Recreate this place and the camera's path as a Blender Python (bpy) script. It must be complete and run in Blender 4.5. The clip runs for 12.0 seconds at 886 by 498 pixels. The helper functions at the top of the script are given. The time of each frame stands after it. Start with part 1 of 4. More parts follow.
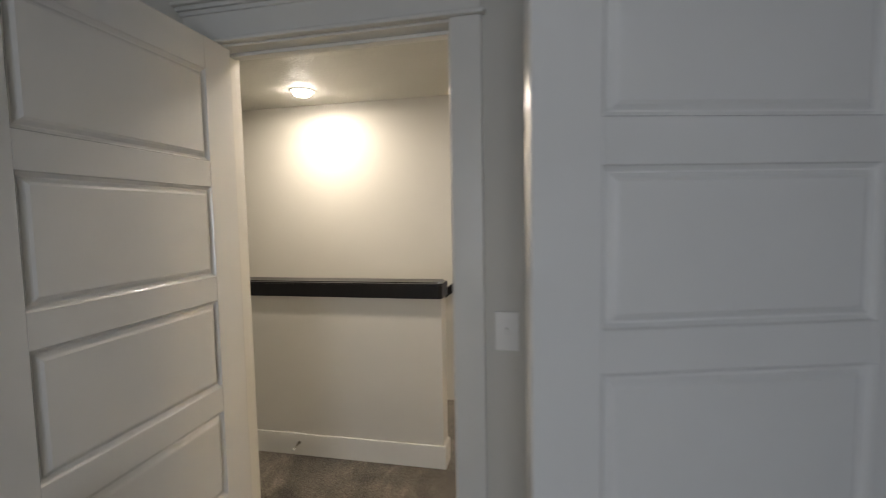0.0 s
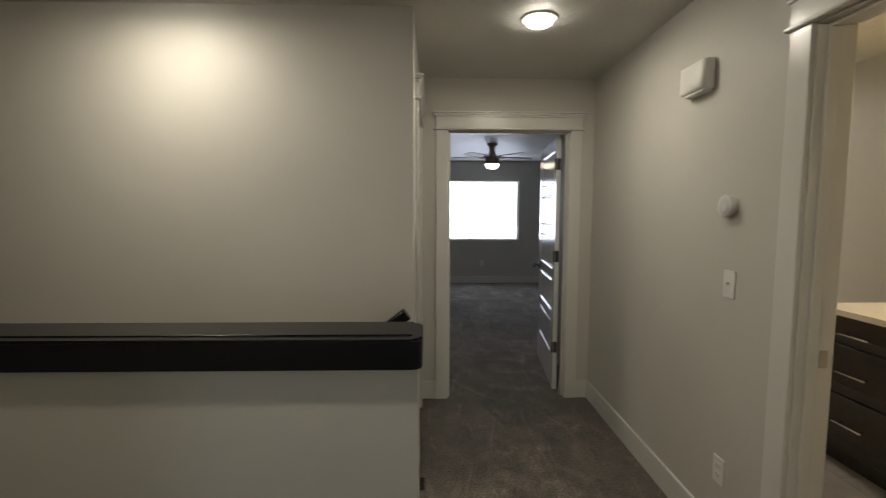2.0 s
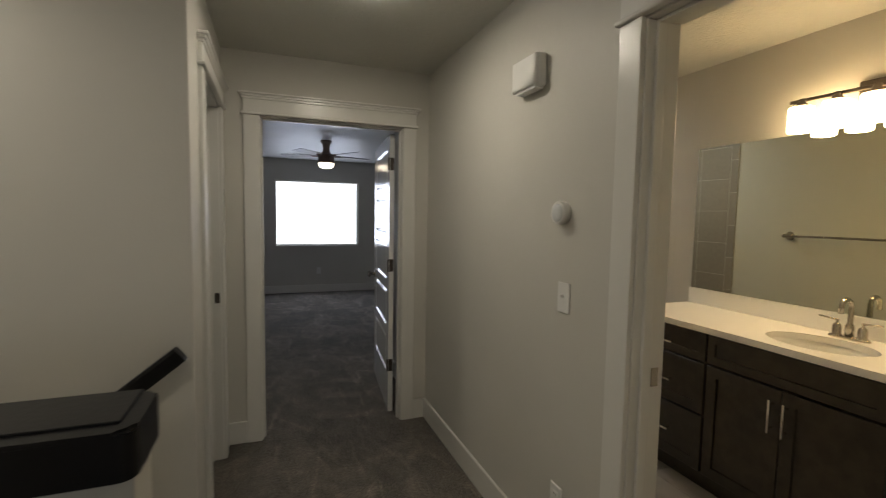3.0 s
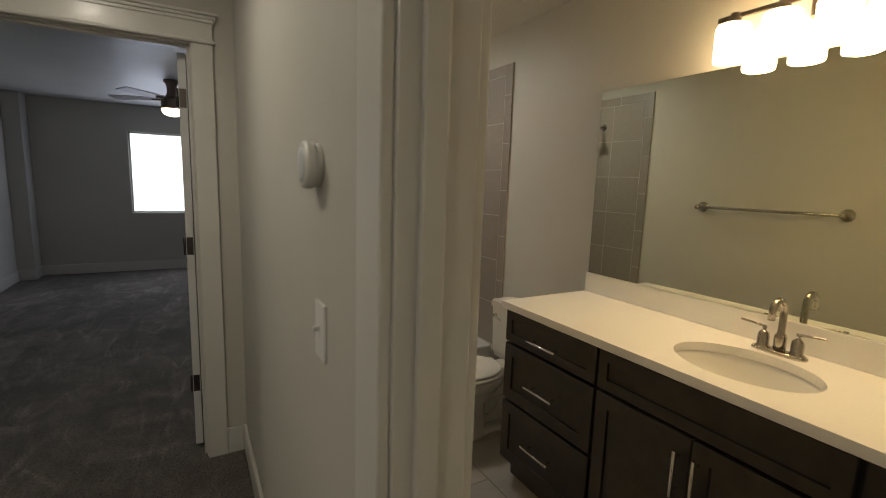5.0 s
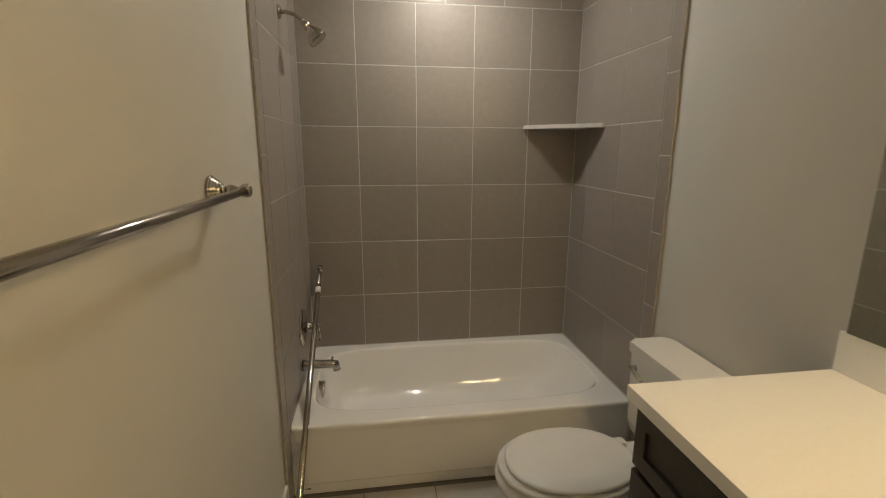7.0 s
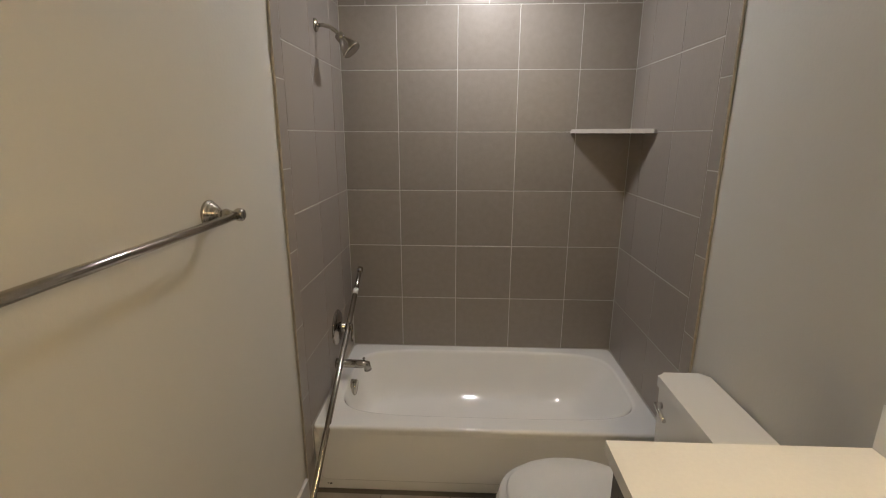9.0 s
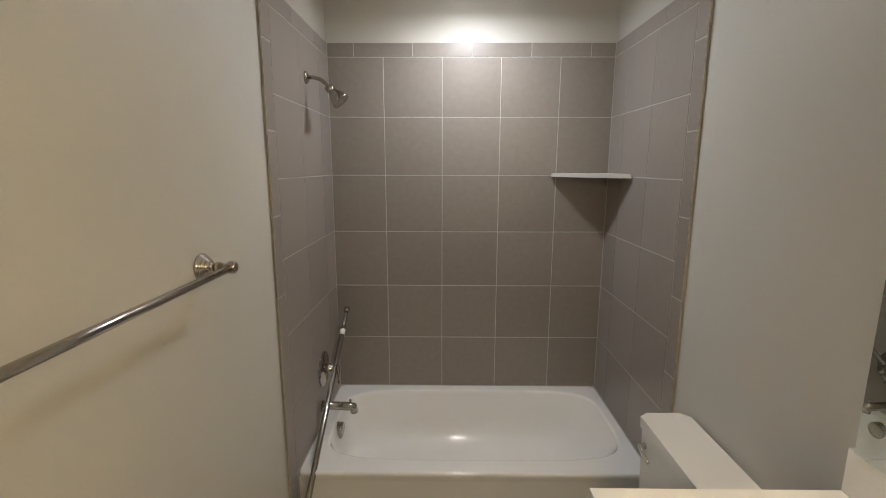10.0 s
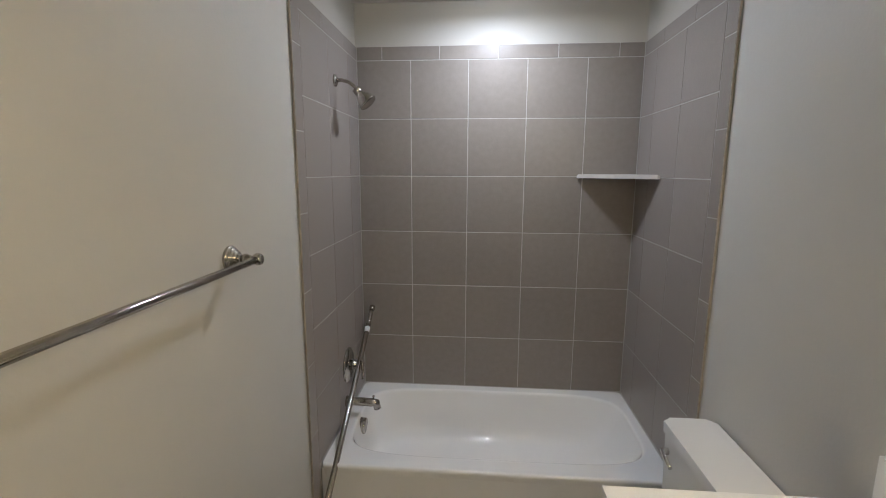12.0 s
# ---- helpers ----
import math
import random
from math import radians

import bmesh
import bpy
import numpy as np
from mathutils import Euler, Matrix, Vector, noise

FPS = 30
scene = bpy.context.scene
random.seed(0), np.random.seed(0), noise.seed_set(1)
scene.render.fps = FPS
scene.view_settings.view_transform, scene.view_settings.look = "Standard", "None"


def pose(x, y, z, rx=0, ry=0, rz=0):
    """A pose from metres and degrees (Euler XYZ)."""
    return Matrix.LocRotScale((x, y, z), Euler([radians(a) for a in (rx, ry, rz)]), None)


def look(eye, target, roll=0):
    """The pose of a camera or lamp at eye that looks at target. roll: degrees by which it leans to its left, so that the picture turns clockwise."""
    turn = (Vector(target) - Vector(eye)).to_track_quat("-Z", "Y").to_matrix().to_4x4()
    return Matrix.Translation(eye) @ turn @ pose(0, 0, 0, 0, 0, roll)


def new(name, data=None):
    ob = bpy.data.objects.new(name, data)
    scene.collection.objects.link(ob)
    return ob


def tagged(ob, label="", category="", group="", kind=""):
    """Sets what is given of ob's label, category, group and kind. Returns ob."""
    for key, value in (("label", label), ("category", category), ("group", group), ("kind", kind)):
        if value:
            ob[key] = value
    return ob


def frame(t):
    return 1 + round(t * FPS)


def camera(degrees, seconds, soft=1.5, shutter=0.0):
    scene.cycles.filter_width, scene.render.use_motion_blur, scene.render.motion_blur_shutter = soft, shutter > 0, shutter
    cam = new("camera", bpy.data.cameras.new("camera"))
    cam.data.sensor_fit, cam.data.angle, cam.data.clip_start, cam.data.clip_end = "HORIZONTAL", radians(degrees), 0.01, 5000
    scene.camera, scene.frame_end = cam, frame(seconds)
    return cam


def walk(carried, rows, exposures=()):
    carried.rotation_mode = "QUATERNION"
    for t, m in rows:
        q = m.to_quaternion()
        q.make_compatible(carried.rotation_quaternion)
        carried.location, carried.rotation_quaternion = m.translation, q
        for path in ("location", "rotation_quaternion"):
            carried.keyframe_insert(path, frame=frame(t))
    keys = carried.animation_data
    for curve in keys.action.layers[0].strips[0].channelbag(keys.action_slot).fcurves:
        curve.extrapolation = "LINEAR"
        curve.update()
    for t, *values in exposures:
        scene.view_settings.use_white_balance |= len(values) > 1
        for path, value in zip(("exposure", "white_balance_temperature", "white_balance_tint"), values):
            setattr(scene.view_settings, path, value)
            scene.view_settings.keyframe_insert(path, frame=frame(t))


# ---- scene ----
cam = camera(88.6, 12.0, soft=1.0, shutter=0.35)
PATH = [
    (0, (-0.8, -0.528, 1.49), (-1.226, 1.421, 1.347), -1.1),
    (0.2, (-0.929, -0.391, 1.507), (-1.427, 1.541, 1.359), -1.3),
    (0.5, (-1.109, -0.214, 1.487), (-1.658, 1.704, 1.343), -1.4),
    (0.8, (-1.214, -0.042, 1.52), (-1.749, 1.88, 1.375), -1.4),
    (1, (-1.248, 0.076, 1.507), (-1.706, 2.017, 1.354), -1.1),
    (1.5, (-1.305, 0.443, 1.46), (-1.543, 2.422, 1.297), -0.5),
    (2, (-1.329, 0.74, 1.459), (-1.281, 2.732, 1.289), 0.1),
    (2.5, (-1.246, 0.97, 1.454), (-0.769, 2.906, 1.298), 0.7),
    (3, (-1.146, 1.12, 1.461), (-0.44, 2.986, 1.314), 1.0),
    (3.5, (-0.971, 1.285, 1.454), (0.096, 2.971, 1.318), 1.2),
    (3.7, (-0.895, 1.34, 1.458), (0.298, 2.938, 1.3), 1.5),
    (5.3, (-0.183, 1.807, 1.453), (0.746, 3.552, 1.151), 1.4),
    (5.5, (-0.083, 1.904, 1.462), (0.841, 3.652, 1.161), 1.0),
    (6, (0.121, 2.111, 1.466), (0.988, 3.883, 1.14), 0.8),
    (6.5, (0.281, 2.317, 1.482), (0.731, 4.235, 1.139), 0.3),
    (7, (0.391, 2.497, 1.44), (0.673, 4.429, 1.008), 0.2),
    (7.2, (0.45, 2.556, 1.447), (0.64, 4.49, 0.975), -0.4),
    (8.8, (0.664, 2.527, 1.517), (0.558, 4.455, 0.998), 0.2),
    (9, (0.644, 2.534, 1.537), (0.561, 4.472, 1.049), 0.1),
    (9.5, (0.628, 2.52, 1.543), (0.574, 4.469, 1.097), 0.1),
    (10, (0.642, 2.498, 1.599), (0.622, 4.466, 1.242), 0.1),
    (10.5, (0.642, 2.486, 1.608), (0.626, 4.457, 1.271), 0.1),
    (11, (0.649, 2.485, 1.614), (0.609, 4.455, 1.273), 0.2),
    (11.5, (0.665, 2.476, 1.596), (0.575, 4.445, 1.256), 0.1),
    (12, (0.679, 2.476, 1.577), (0.523, 4.442, 1.241), 0.2),
]
walk(cam, [(t, look(eye, target, roll)) for t, eye, target, roll in PATH],
     exposures=[(0, 0.84, 6650, 15), (0.5, 0.56, 6600, 14), (1.0, 0.08, 6500, 12), (1.5, -0.25, 6450, 10), (2.5, -0.45, 6550, 10), (3.0, -0.60, 6550, 10), (3.7, -0.88, 6550, 10), (5.3, -0.64, 6600, 10),
                (7.0, -0.50, 6500, 10), (9.0, -0.42, 5900, 14), (10.0, -0.30, 5650, 12), (10.5, -0.30, 5450, 13), (11.0, -0.30, 5250, 12), (12, -0.30, 5150, 13)])

# ---- world, sun, large lights ----
world = bpy.data.worlds.new("sky")
scene.world = world
world.use_nodes = True
wn = world.node_tree.nodes
sky = wn.new("ShaderNodeTexSky")
sky.sky_type, sky.sun_disc = "NISHITA", False
sky.sun_elevation, sky.sun_rotation = radians(40), radians(150)
wn["Background"].inputs[1].default_value = 0.1
world.node_tree.links.new(sky.outputs[0], wn["Background"].inputs[0])
sun = new("sun", bpy.data.lights.new("sun", "SUN"))
sun.data.energy, sun.data.angle, sun.data.color = 1.0, radians(12), (1, 0.96, 0.9)
sun.matrix_world = look((5, -9, 9), (0, 0, 0))


def area(name, m, w, h, power, color, shape="RECTANGLE"):
    la = bpy.data.lights.new(name, "AREA")
    la.shape, la.size, la.size_y, la.energy, la.color = shape, w, h, power, color
    ob = new(name, la)
    ob.matrix_world = m
    return ob


DAY = (0.72, 0.86, 1.0)
WARM = (1.0, 0.70, 0.35)
HALL = (1.0, 0.91, 0.75)
area("window_daylight_bedroom", pose(-0.34, 9.80, 1.46, -90), 1.4, 1.1, 23, (0.64, 0.72, 1.0))
# unseen entry room lamp, added and placed to brighten the open doors
area("added_daylight_entry", pose(-0.72, -3.19, 1.48, 90), 0.95, 1.2, 14.5, (0.78, 0.88, 1.0))
CANS = [(-2.515, 2.585, 2.43), (-0.786, 3.12, 2.43), (0.76, 4.60, 2.45), (-1.60, 1.45, 2.43)]
CAN_POWER = [9.1, 9.2, 11.2, 7.2]
LED = (1.0, 0.955, 0.875)
CAN_COLOR = [HALL, HALL, LED, HALL]
for (cx, cy, cz), pw, tint in zip(CANS, CAN_POWER, CAN_COLOR):
    can = area("can_lamp", pose(cx, cy, cz - 0.05), 0.13, 0.13, pw, tint, "DISK")
    can.data.spread = radians(174 if tint is LED else 180)
SHADES = [2.695, 2.54, 2.385, 2.23]
for sy in SHADES:
    area("vanity_bulb", pose(1.40, sy, 1.915), 0.085, 0.085, 2.2, WARM, "DISK")


# ---- materials ----
def mat(name, color, rough=0.5, metal=0.0, var=0.08, scale=6.0, bump=0.0, bump_scale=200.0, coat=0.0, spec=0.5,
        rough_var=0.0, obj_var=0.0, distort=0.0):
    m = bpy.data.materials.new(name)
    m.use_nodes = True
    nt = m.node_tree
    b = nt.nodes["Principled BSDF"]
    b.inputs["Roughness"].default_value, b.inputs["Metallic"].default_value = rough, metal
    b.inputs["Coat Weight"].default_value, b.inputs["Specular IOR Level"].default_value = coat, spec
    geo = nt.nodes.new("ShaderNodeNewGeometry")
    n1 = nt.nodes.new("ShaderNodeTexNoise")
    n1.inputs["Scale"].default_value, n1.inputs["Detail"].default_value = scale, 6
    nt.links.new(geo.outputs["Position"], n1.inputs["Vector"])
    n2 = nt.nodes.new("ShaderNodeTexNoise")
    n2.inputs["Scale"].default_value, n2.inputs["Detail"].default_value = bump_scale, 3
    n2.inputs["Distortion"].default_value = distort
    nt.links.new(geo.outputs["Position"], n2.inputs["Vector"])
    ramp = nt.nodes.new("ShaderNodeMapRange")
    ramp.inputs[1].default_value, ramp.inputs[2].default_value = 0.3, 0.7
    ramp.inputs[3].default_value, ramp.inputs[4].default_value = 1 - var, 1 + var
    nt.links.new(n1.outputs[0], ramp.inputs[0])
    mul = nt.nodes.new("ShaderNodeMix")
    mul.data_type, mul.blend_type = "RGBA", "MULTIPLY"
    mul.inputs[0].default_value = 1
    mul.inputs[6].default_value = (*color, 1)
    last = ramp.outputs[0]
    if obj_var:
        info = nt.nodes.new("ShaderNodeObjectInfo")
        r2 = nt.nodes.new("ShaderNodeMapRange")
        r2.inputs[3].default_value, r2.inputs[4].default_value = 1 - obj_var, 1 + obj_var
        nt.links.new(info.outputs["Random"], r2.inputs[0])
        mm = nt.nodes.new("ShaderNodeMath")
        mm.operation = "MULTIPLY"
        nt.links.new(r2.outputs[0], mm.inputs[0])
        nt.links.new(last, mm.inputs[1])
        last = mm.outputs[0]
    nt.links.new(last, mul.inputs[7])
    nt.links.new(mul.outputs[2], b.inputs["Base Color"])
    if rough_var:
        r3 = nt.nodes.new("ShaderNodeMapRange")
        r3.inputs[1].default_value, r3.inputs[2].default_value = 0.3, 0.7
        r3.inputs[3].default_value, r3.inputs[4].default_value = rough - rough_var, rough + rough_var
        nt.links.new(n1.outputs[0], r3.inputs[0])
        nt.links.new(r3.outputs[0], b.inputs["Roughness"])
    if bump:
        bn = nt.nodes.new("ShaderNodeBump")
        bn.inputs["Strength"].default_value, bn.inputs["Distance"].default_value = 1.0, bump
        nt.links.new(n2.outputs[0], bn.inputs["Height"])
        nt.links.new(bn.outputs[0], b.inputs["Normal"])
    return m


def glow(name, color, strength):
    m = bpy.data.materials.new(name)
    m.use_nodes = True
    b = m.node_tree.nodes["Principled BSDF"]
    b.inputs["Base Color"].default_value = (*color, 1)
    b.inputs["Emission Color"].default_value = (*color, 1)
    b.inputs["Emission Strength"].default_value = strength
    b.inputs["Roughness"].default_value = 0.35
    return m


def carpet_material():
    m = mat("grey_brown_carpet", (0.117, 0.101, 0.081), 0.95, var=0.12, scale=9.0, bump=0.006, bump_scale=260, spec=0.1)
    nt = m.node_tree
    b = nt.nodes["Principled BSDF"]
    b.inputs["Sheen Weight"].default_value = 0.25
    geo = nt.nodes.new("ShaderNodeNewGeometry")
    # pile speckle and the streaks that a vacuum cleaner leaves
    sp = nt.nodes.new("ShaderNodeTexNoise")
    sp.inputs["Scale"].default_value, sp.inputs["Detail"].default_value = 80, 6
    sp.inputs["Roughness"].default_value = 0.75
    st = nt.nodes.new("ShaderNodeMapping")
    st.inputs["Scale"].default_value = (1.3, 1.1, 1)
    st.inputs["Rotation"].default_value = (0, 0, 0.25)
    sn = nt.nodes.new("ShaderNodeTexNoise")
    sn.inputs["Scale"].default_value, sn.inputs["Detail"].default_value, sn.inputs["Distortion"].default_value = 3.0, 9, 1.4
    nt.links.new(geo.outputs["Position"], sp.inputs["Vector"])
    nt.links.new(geo.outputs["Position"], st.inputs[0])
    nt.links.new(st.outputs[0], sn.inputs["Vector"])
    old = b.inputs["Base Color"].links[0].from_socket
    for tex, lo, hi, a, z in ((sp, 0.36, 0.64, 0.32, 1.85), (sn, 0.36, 0.64, 0.80, 1.24)):
        r = nt.nodes.new("ShaderNodeMapRange")
        for i, v in enumerate((lo, hi, a, z)):
            r.inputs[i + 1].default_value = v
        nt.links.new(tex.outputs[0], r.inputs[0])
        mx = nt.nodes.new("ShaderNodeMix")
        mx.data_type, mx.blend_type = "RGBA", "MULTIPLY"
        mx.inputs[0].default_value = 1
        nt.links.new(old, mx.inputs[6])
        nt.links.new(r.outputs[0], mx.inputs[7])
        old = mx.outputs[2]
    # thin broken lines where passes of the cleaner meet
    warp = nt.nodes.new("ShaderNodeTexNoise")
    warp.inputs["Scale"].default_value, warp.inputs["Detail"].default_value = 5.0, 5
    nt.links.new(geo.outputs["Position"], warp.inputs["Vector"])
    amount = nt.nodes.new("ShaderNodeVectorMath")
    amount.operation, amount.inputs[3].default_value = "SCALE", 0.06
    nt.links.new(warp.outputs["Color"], amount.inputs[0])
    moved = nt.nodes.new("ShaderNodeVectorMath")
    nt.links.new(geo.outputs["Position"], moved.inputs[0])
    nt.links.new(amount.outputs[0], moved.inputs[1])
    for size, turn, scale, gain, width in (((1.6, 0.55, 0), 0.95, 2.6, 1.5, 0.055), ((1.9, 0.34, 0), -0.08, 2.9, 1.6, 0.06), ((1.7, 0.5, 0), -0.8, 2.4, 1.45, 0.05)):
        st2 = nt.nodes.new("ShaderNodeMapping")
        st2.inputs["Scale"].default_value, st2.inputs["Rotation"].default_value = size, (0, 0, turn)
        vo = nt.nodes.new("ShaderNodeTexVoronoi")
        vo.feature, vo.inputs["Scale"].default_value = "DISTANCE_TO_EDGE", scale
        nt.links.new(moved.outputs[0], st2.inputs[0])
        nt.links.new(st2.outputs[0], vo.inputs["Vector"])
        lr = nt.nodes.new("ShaderNodeMapRange")
        for i, v in enumerate((0.0, width, gain, 1.0)):
            lr.inputs[i + 1].default_value = v
        nt.links.new(vo.outputs["Distance"], lr.inputs[0])
        fade = nt.nodes.new("ShaderNodeTexNoise")
        fade.inputs["Scale"].default_value = scale
        nt.links.new(geo.outputs["Position"], fade.inputs["Vector"])
        fr = nt.nodes.new("ShaderNodeMapRange")
        fr.inputs[1].default_value, fr.inputs[2].default_value = 0.47, 0.60
        nt.links.new(fade.outputs[0], fr.inputs[0])
        mx = nt.nodes.new("ShaderNodeMix")
        mx.data_type, mx.blend_type = "RGBA", "MULTIPLY"
        nt.links.new(fr.outputs[0], mx.inputs[0])
        nt.links.new(old, mx.inputs[6])
        nt.links.new(lr.outputs[0], mx.inputs[7])
        old = mx.outputs[2]
    # overlapping swaths, each laying the pile its own way
    for size, turn, scale, dark, light in (((1.3, 0.75, 0), 0.6, 2.1, 0.76, 1.28), ((1.2, 0.6, 0), -0.8, 1.7, 0.84, 1.19), ((1.4, 0.6, 0), 0.1, 1.5, 0.90, 1.12)):
        sw = nt.nodes.new("ShaderNodeMapping")
        sw.inputs["Scale"].default_value, sw.inputs["Rotation"].default_value = size, (0, 0, turn)
        cell = nt.nodes.new("ShaderNodeTexVoronoi")
        cell.inputs["Scale"].default_value = scale
        nt.links.new(moved.outputs[0], sw.inputs[0])
        nt.links.new(sw.outputs[0], cell.inputs["Vector"])
        tone = nt.nodes.new("ShaderNodeSeparateColor")
        nt.links.new(cell.outputs["Color"], tone.inputs[0])
        tr = nt.nodes.new("ShaderNodeMapRange")
        tr.inputs[3].default_value, tr.inputs[4].default_value = dark, light
        nt.links.new(tone.outputs[0], tr.inputs[0])
        mx = nt.nodes.new("ShaderNodeMix")
        mx.data_type, mx.blend_type = "RGBA", "MULTIPLY"
        mx.inputs[0].default_value = 1
        nt.links.new(old, mx.inputs[6])
        nt.links.new(tr.outputs[0], mx.inputs[7])
        old = mx.outputs[2]
    nt.links.new(mx.outputs[2], b.inputs["Base Color"])
    return m


PAINT = mat("greige_wall_paint", (0.568, 0.548, 0.496), 0.55, var=0.03, scale=1.5, bump=0.0004, bump_scale=90)
CEIL = mat("ceiling_paint_knockdown", (0.59, 0.58, 0.525), 0.5, var=0.04, scale=2, bump=0.0032, bump_scale=38, distort=0.6)
TRIM = mat("white_trim_paint", (0.69, 0.675, 0.63), 0.3, var=0.025, scale=5, bump=0.0003, bump_scale=60, coat=0.1)
DOORW = mat("white_door_paint", (0.73, 0.725, 0.705), 0.2, var=0.025, scale=4, bump=0.0002, bump_scale=60, coat=0.25)
CARPET = carpet_material()
CAP = mat("black_painted_wood", (0.004, 0.0038, 0.0045), 0.34, spec=0.28, var=0.3, scale=12, bump=0.0004, bump_scale=60)
TILE = mat("taupe_porcelain_tile", (0.268, 0.236, 0.206), 0.33, var=0.05, scale=32, bump=0.0005, bump_scale=140, obj_var=0.06, rough_var=0.05)
GROUT = mat("light_grey_grout", (0.54, 0.525, 0.495), 0.9, var=0.1, scale=30, bump=0.0008, bump_scale=300)
FTILE = mat("pale_floor_tile", (0.42, 0.40, 0.37), 0.34, var=0.12, scale=7, bump=0.0004, bump_scale=120, obj_var=0.04)
FGROUT = mat("dark_floor_grout", (0.16, 0.145, 0.13), 0.9, var=0.1, scale=30)
PORC = mat("white_porcelain", (0.74, 0.73, 0.70), 0.08, var=0.01, scale=3, coat=0.3)
ACRYL = mat("white_enamel", (0.84, 0.83, 0.805), 0.06, var=0.015, scale=3, coat=0.6)
QUARTZ = mat("white_quartz", (0.86, 0.85, 0.82), 0.22, var=0.015, scale=110, coat=0.1)
WOOD = mat("espresso_stained_wood", (0.026, 0.021, 0.016), 0.36, var=0.4, scale=18, bump=0.0004, bump_scale=80, coat=0.08)
NICKEL = mat("brushed_nickel", (0.46, 0.425, 0.375), 0.18, 1.0, var=0.05, scale=40, rough_var=0.05)
CHROME = mat("polished_chrome", (0.72, 0.70, 0.67), 0.1, 1.0, var=0.03, scale=40)
BRONZE = mat("dark_bronze", (0.17, 0.145, 0.125), 0.32, 0.9, var=0.1, scale=30)
FANB = mat("reddish_bronze", (0.36, 0.27, 0.225), 0.32, 0.7, var=0.1, scale=30)
BLADE = mat("pale_fan_blade", (0.50, 0.48, 0.46), 0.45, var=0.1, scale=20)
HINGE = mat("aged_bronze_hinge", (0.09, 0.075, 0.065), 0.4, 0.9, var=0.15, scale=60)
PLASTIC = mat("white_plastic", (0.76, 0.75, 0.72), 0.35, var=0.015, scale=8)
DARK = mat("dark_slot", (0.02, 0.02, 0.02), 0.6, var=0.1)
MIRROR = mat("silvered_mirror", (0.80, 0.83, 0.73), 0.015, 1.0, var=0.005, scale=2)
SHELF = mat("pale_stone_shelf", (0.55, 0.52, 0.48), 0.3, var=0.05, scale=30)
EDGE = mat("raw_tile_edge", (0.42, 0.37, 0.30), 0.7, var=0.15, scale=60)
RUBBER = mat("white_rubber", (0.6, 0.6, 0.58), 0.6, var=0.05)
CANGLOW = glow("lit_led_diffuser", (1.0, 0.93, 0.81), 42)
SHADEGLOW = glow("lit_opal_glass", (1.0, 0.74, 0.40), 24)
FANGLOW = glow("lit_fan_glass", (1.0, 0.86, 0.66), 6)
SKYGLOW = glow("overcast_sky_backdrop", (0.88, 0.94, 1.0), 4.0)
GLASS = bpy.data.materials.new("window_glass")
GLASS.use_nodes = True
GLASS.node_tree.nodes["Principled BSDF"].inputs["Transmission Weight"].default_value = 1
GLASS.node_tree.nodes["Principled BSDF"].inputs["Roughness"].default_value = 0.0
GLASS.node_tree.nodes["Principled BSDF"].inputs["IOR"].default_value = 1.45


# ---- mesh helpers ----
ORIGIN = {}


def box(bm, lo, hi, bevel=0.0, seg=1):
    lo, hi = Vector(lo), Vector(hi)
    res = bmesh.ops.create_cube(bm, size=1)
    vs = res["verts"]
    for v in vs:
        v.co = Vector([lo[i] + (v.co[i] + 0.5) * (hi[i] - lo[i]) for i in range(3)])
    if bevel:
        es = list({e for v in vs for e in v.link_edges})
        bmesh.ops.bevel(bm, geom=es, offset=min(bevel, 0.45 * min(abs(hi[i] - lo[i]) for i in range(3))), segments=seg, affect="EDGES", profile=0.5)
    return bm


def lathe(bm, prof, centre, axis=(0, 0, 1), seg=24, sx=1.0, sy=1.0):
    """Turns a profile of (radius, height) about an axis through centre."""
    rot = Vector((0, 0, 1)).rotation_difference(Vector(axis).normalized()).to_matrix()
    rings = []
    for r, h in prof:
        ring = []
        for i in range(seg):
            a = 2 * math.pi * i / seg
            ring.append(bm.verts.new(Vector(centre) + rot @ Vector((r * sx * math.cos(a), r * sy * math.sin(a), h))))
        rings.append(ring)
    for a, b in zip(rings, rings[1:]):
        for i in range(seg):
            f = bm.faces.new((a[i], a[(i + 1) % seg], b[(i + 1) % seg], b[i]))
            f.smooth = True
    bm.faces.new(rings[0][::-1])
    bm.faces.new(rings[-1])
    return bm


def rod(bm, p, q, r, seg=16):
    p, q = Vector(p), Vector(q)
    return lathe(bm, [(r * 0.9, 0), (r, r * 0.1), (r, (q - p).length - r * 0.1), (r * 0.9, (q - p).length)], p, q - p, seg)


def tube(bm, pts, r, seg=12):
    """A round tube through points; r may be a list."""
    pts = [Vector(p) for p in pts]
    rs = r if isinstance(r, (list, tuple)) else [r] * len(pts)
    rings, up = [], None
    for i, p in enumerate(pts):
        d = (pts[min(i + 1, len(pts) - 1)] - pts[max(i - 1, 0)]).normalized()
        if up is None:
            up = d.orthogonal().normalized()
        up = (up - d * up.dot(d)).normalized()
        side = d.cross(up)
        rings.append([bm.verts.new(p + rs[i] * (math.cos(2 * math.pi * k / seg) * up + math.sin(2 * math.pi * k / seg) * side)) for k in range(seg)])
    for a, b in zip(rings, rings[1:]):
        for k in range(seg):
            bm.faces.new((a[k], a[(k + 1) % seg], b[(k + 1) % seg], b[k])).smooth = True
    bm.faces.new(rings[0][::-1])
    bm.faces.new(rings[-1])
    return bm


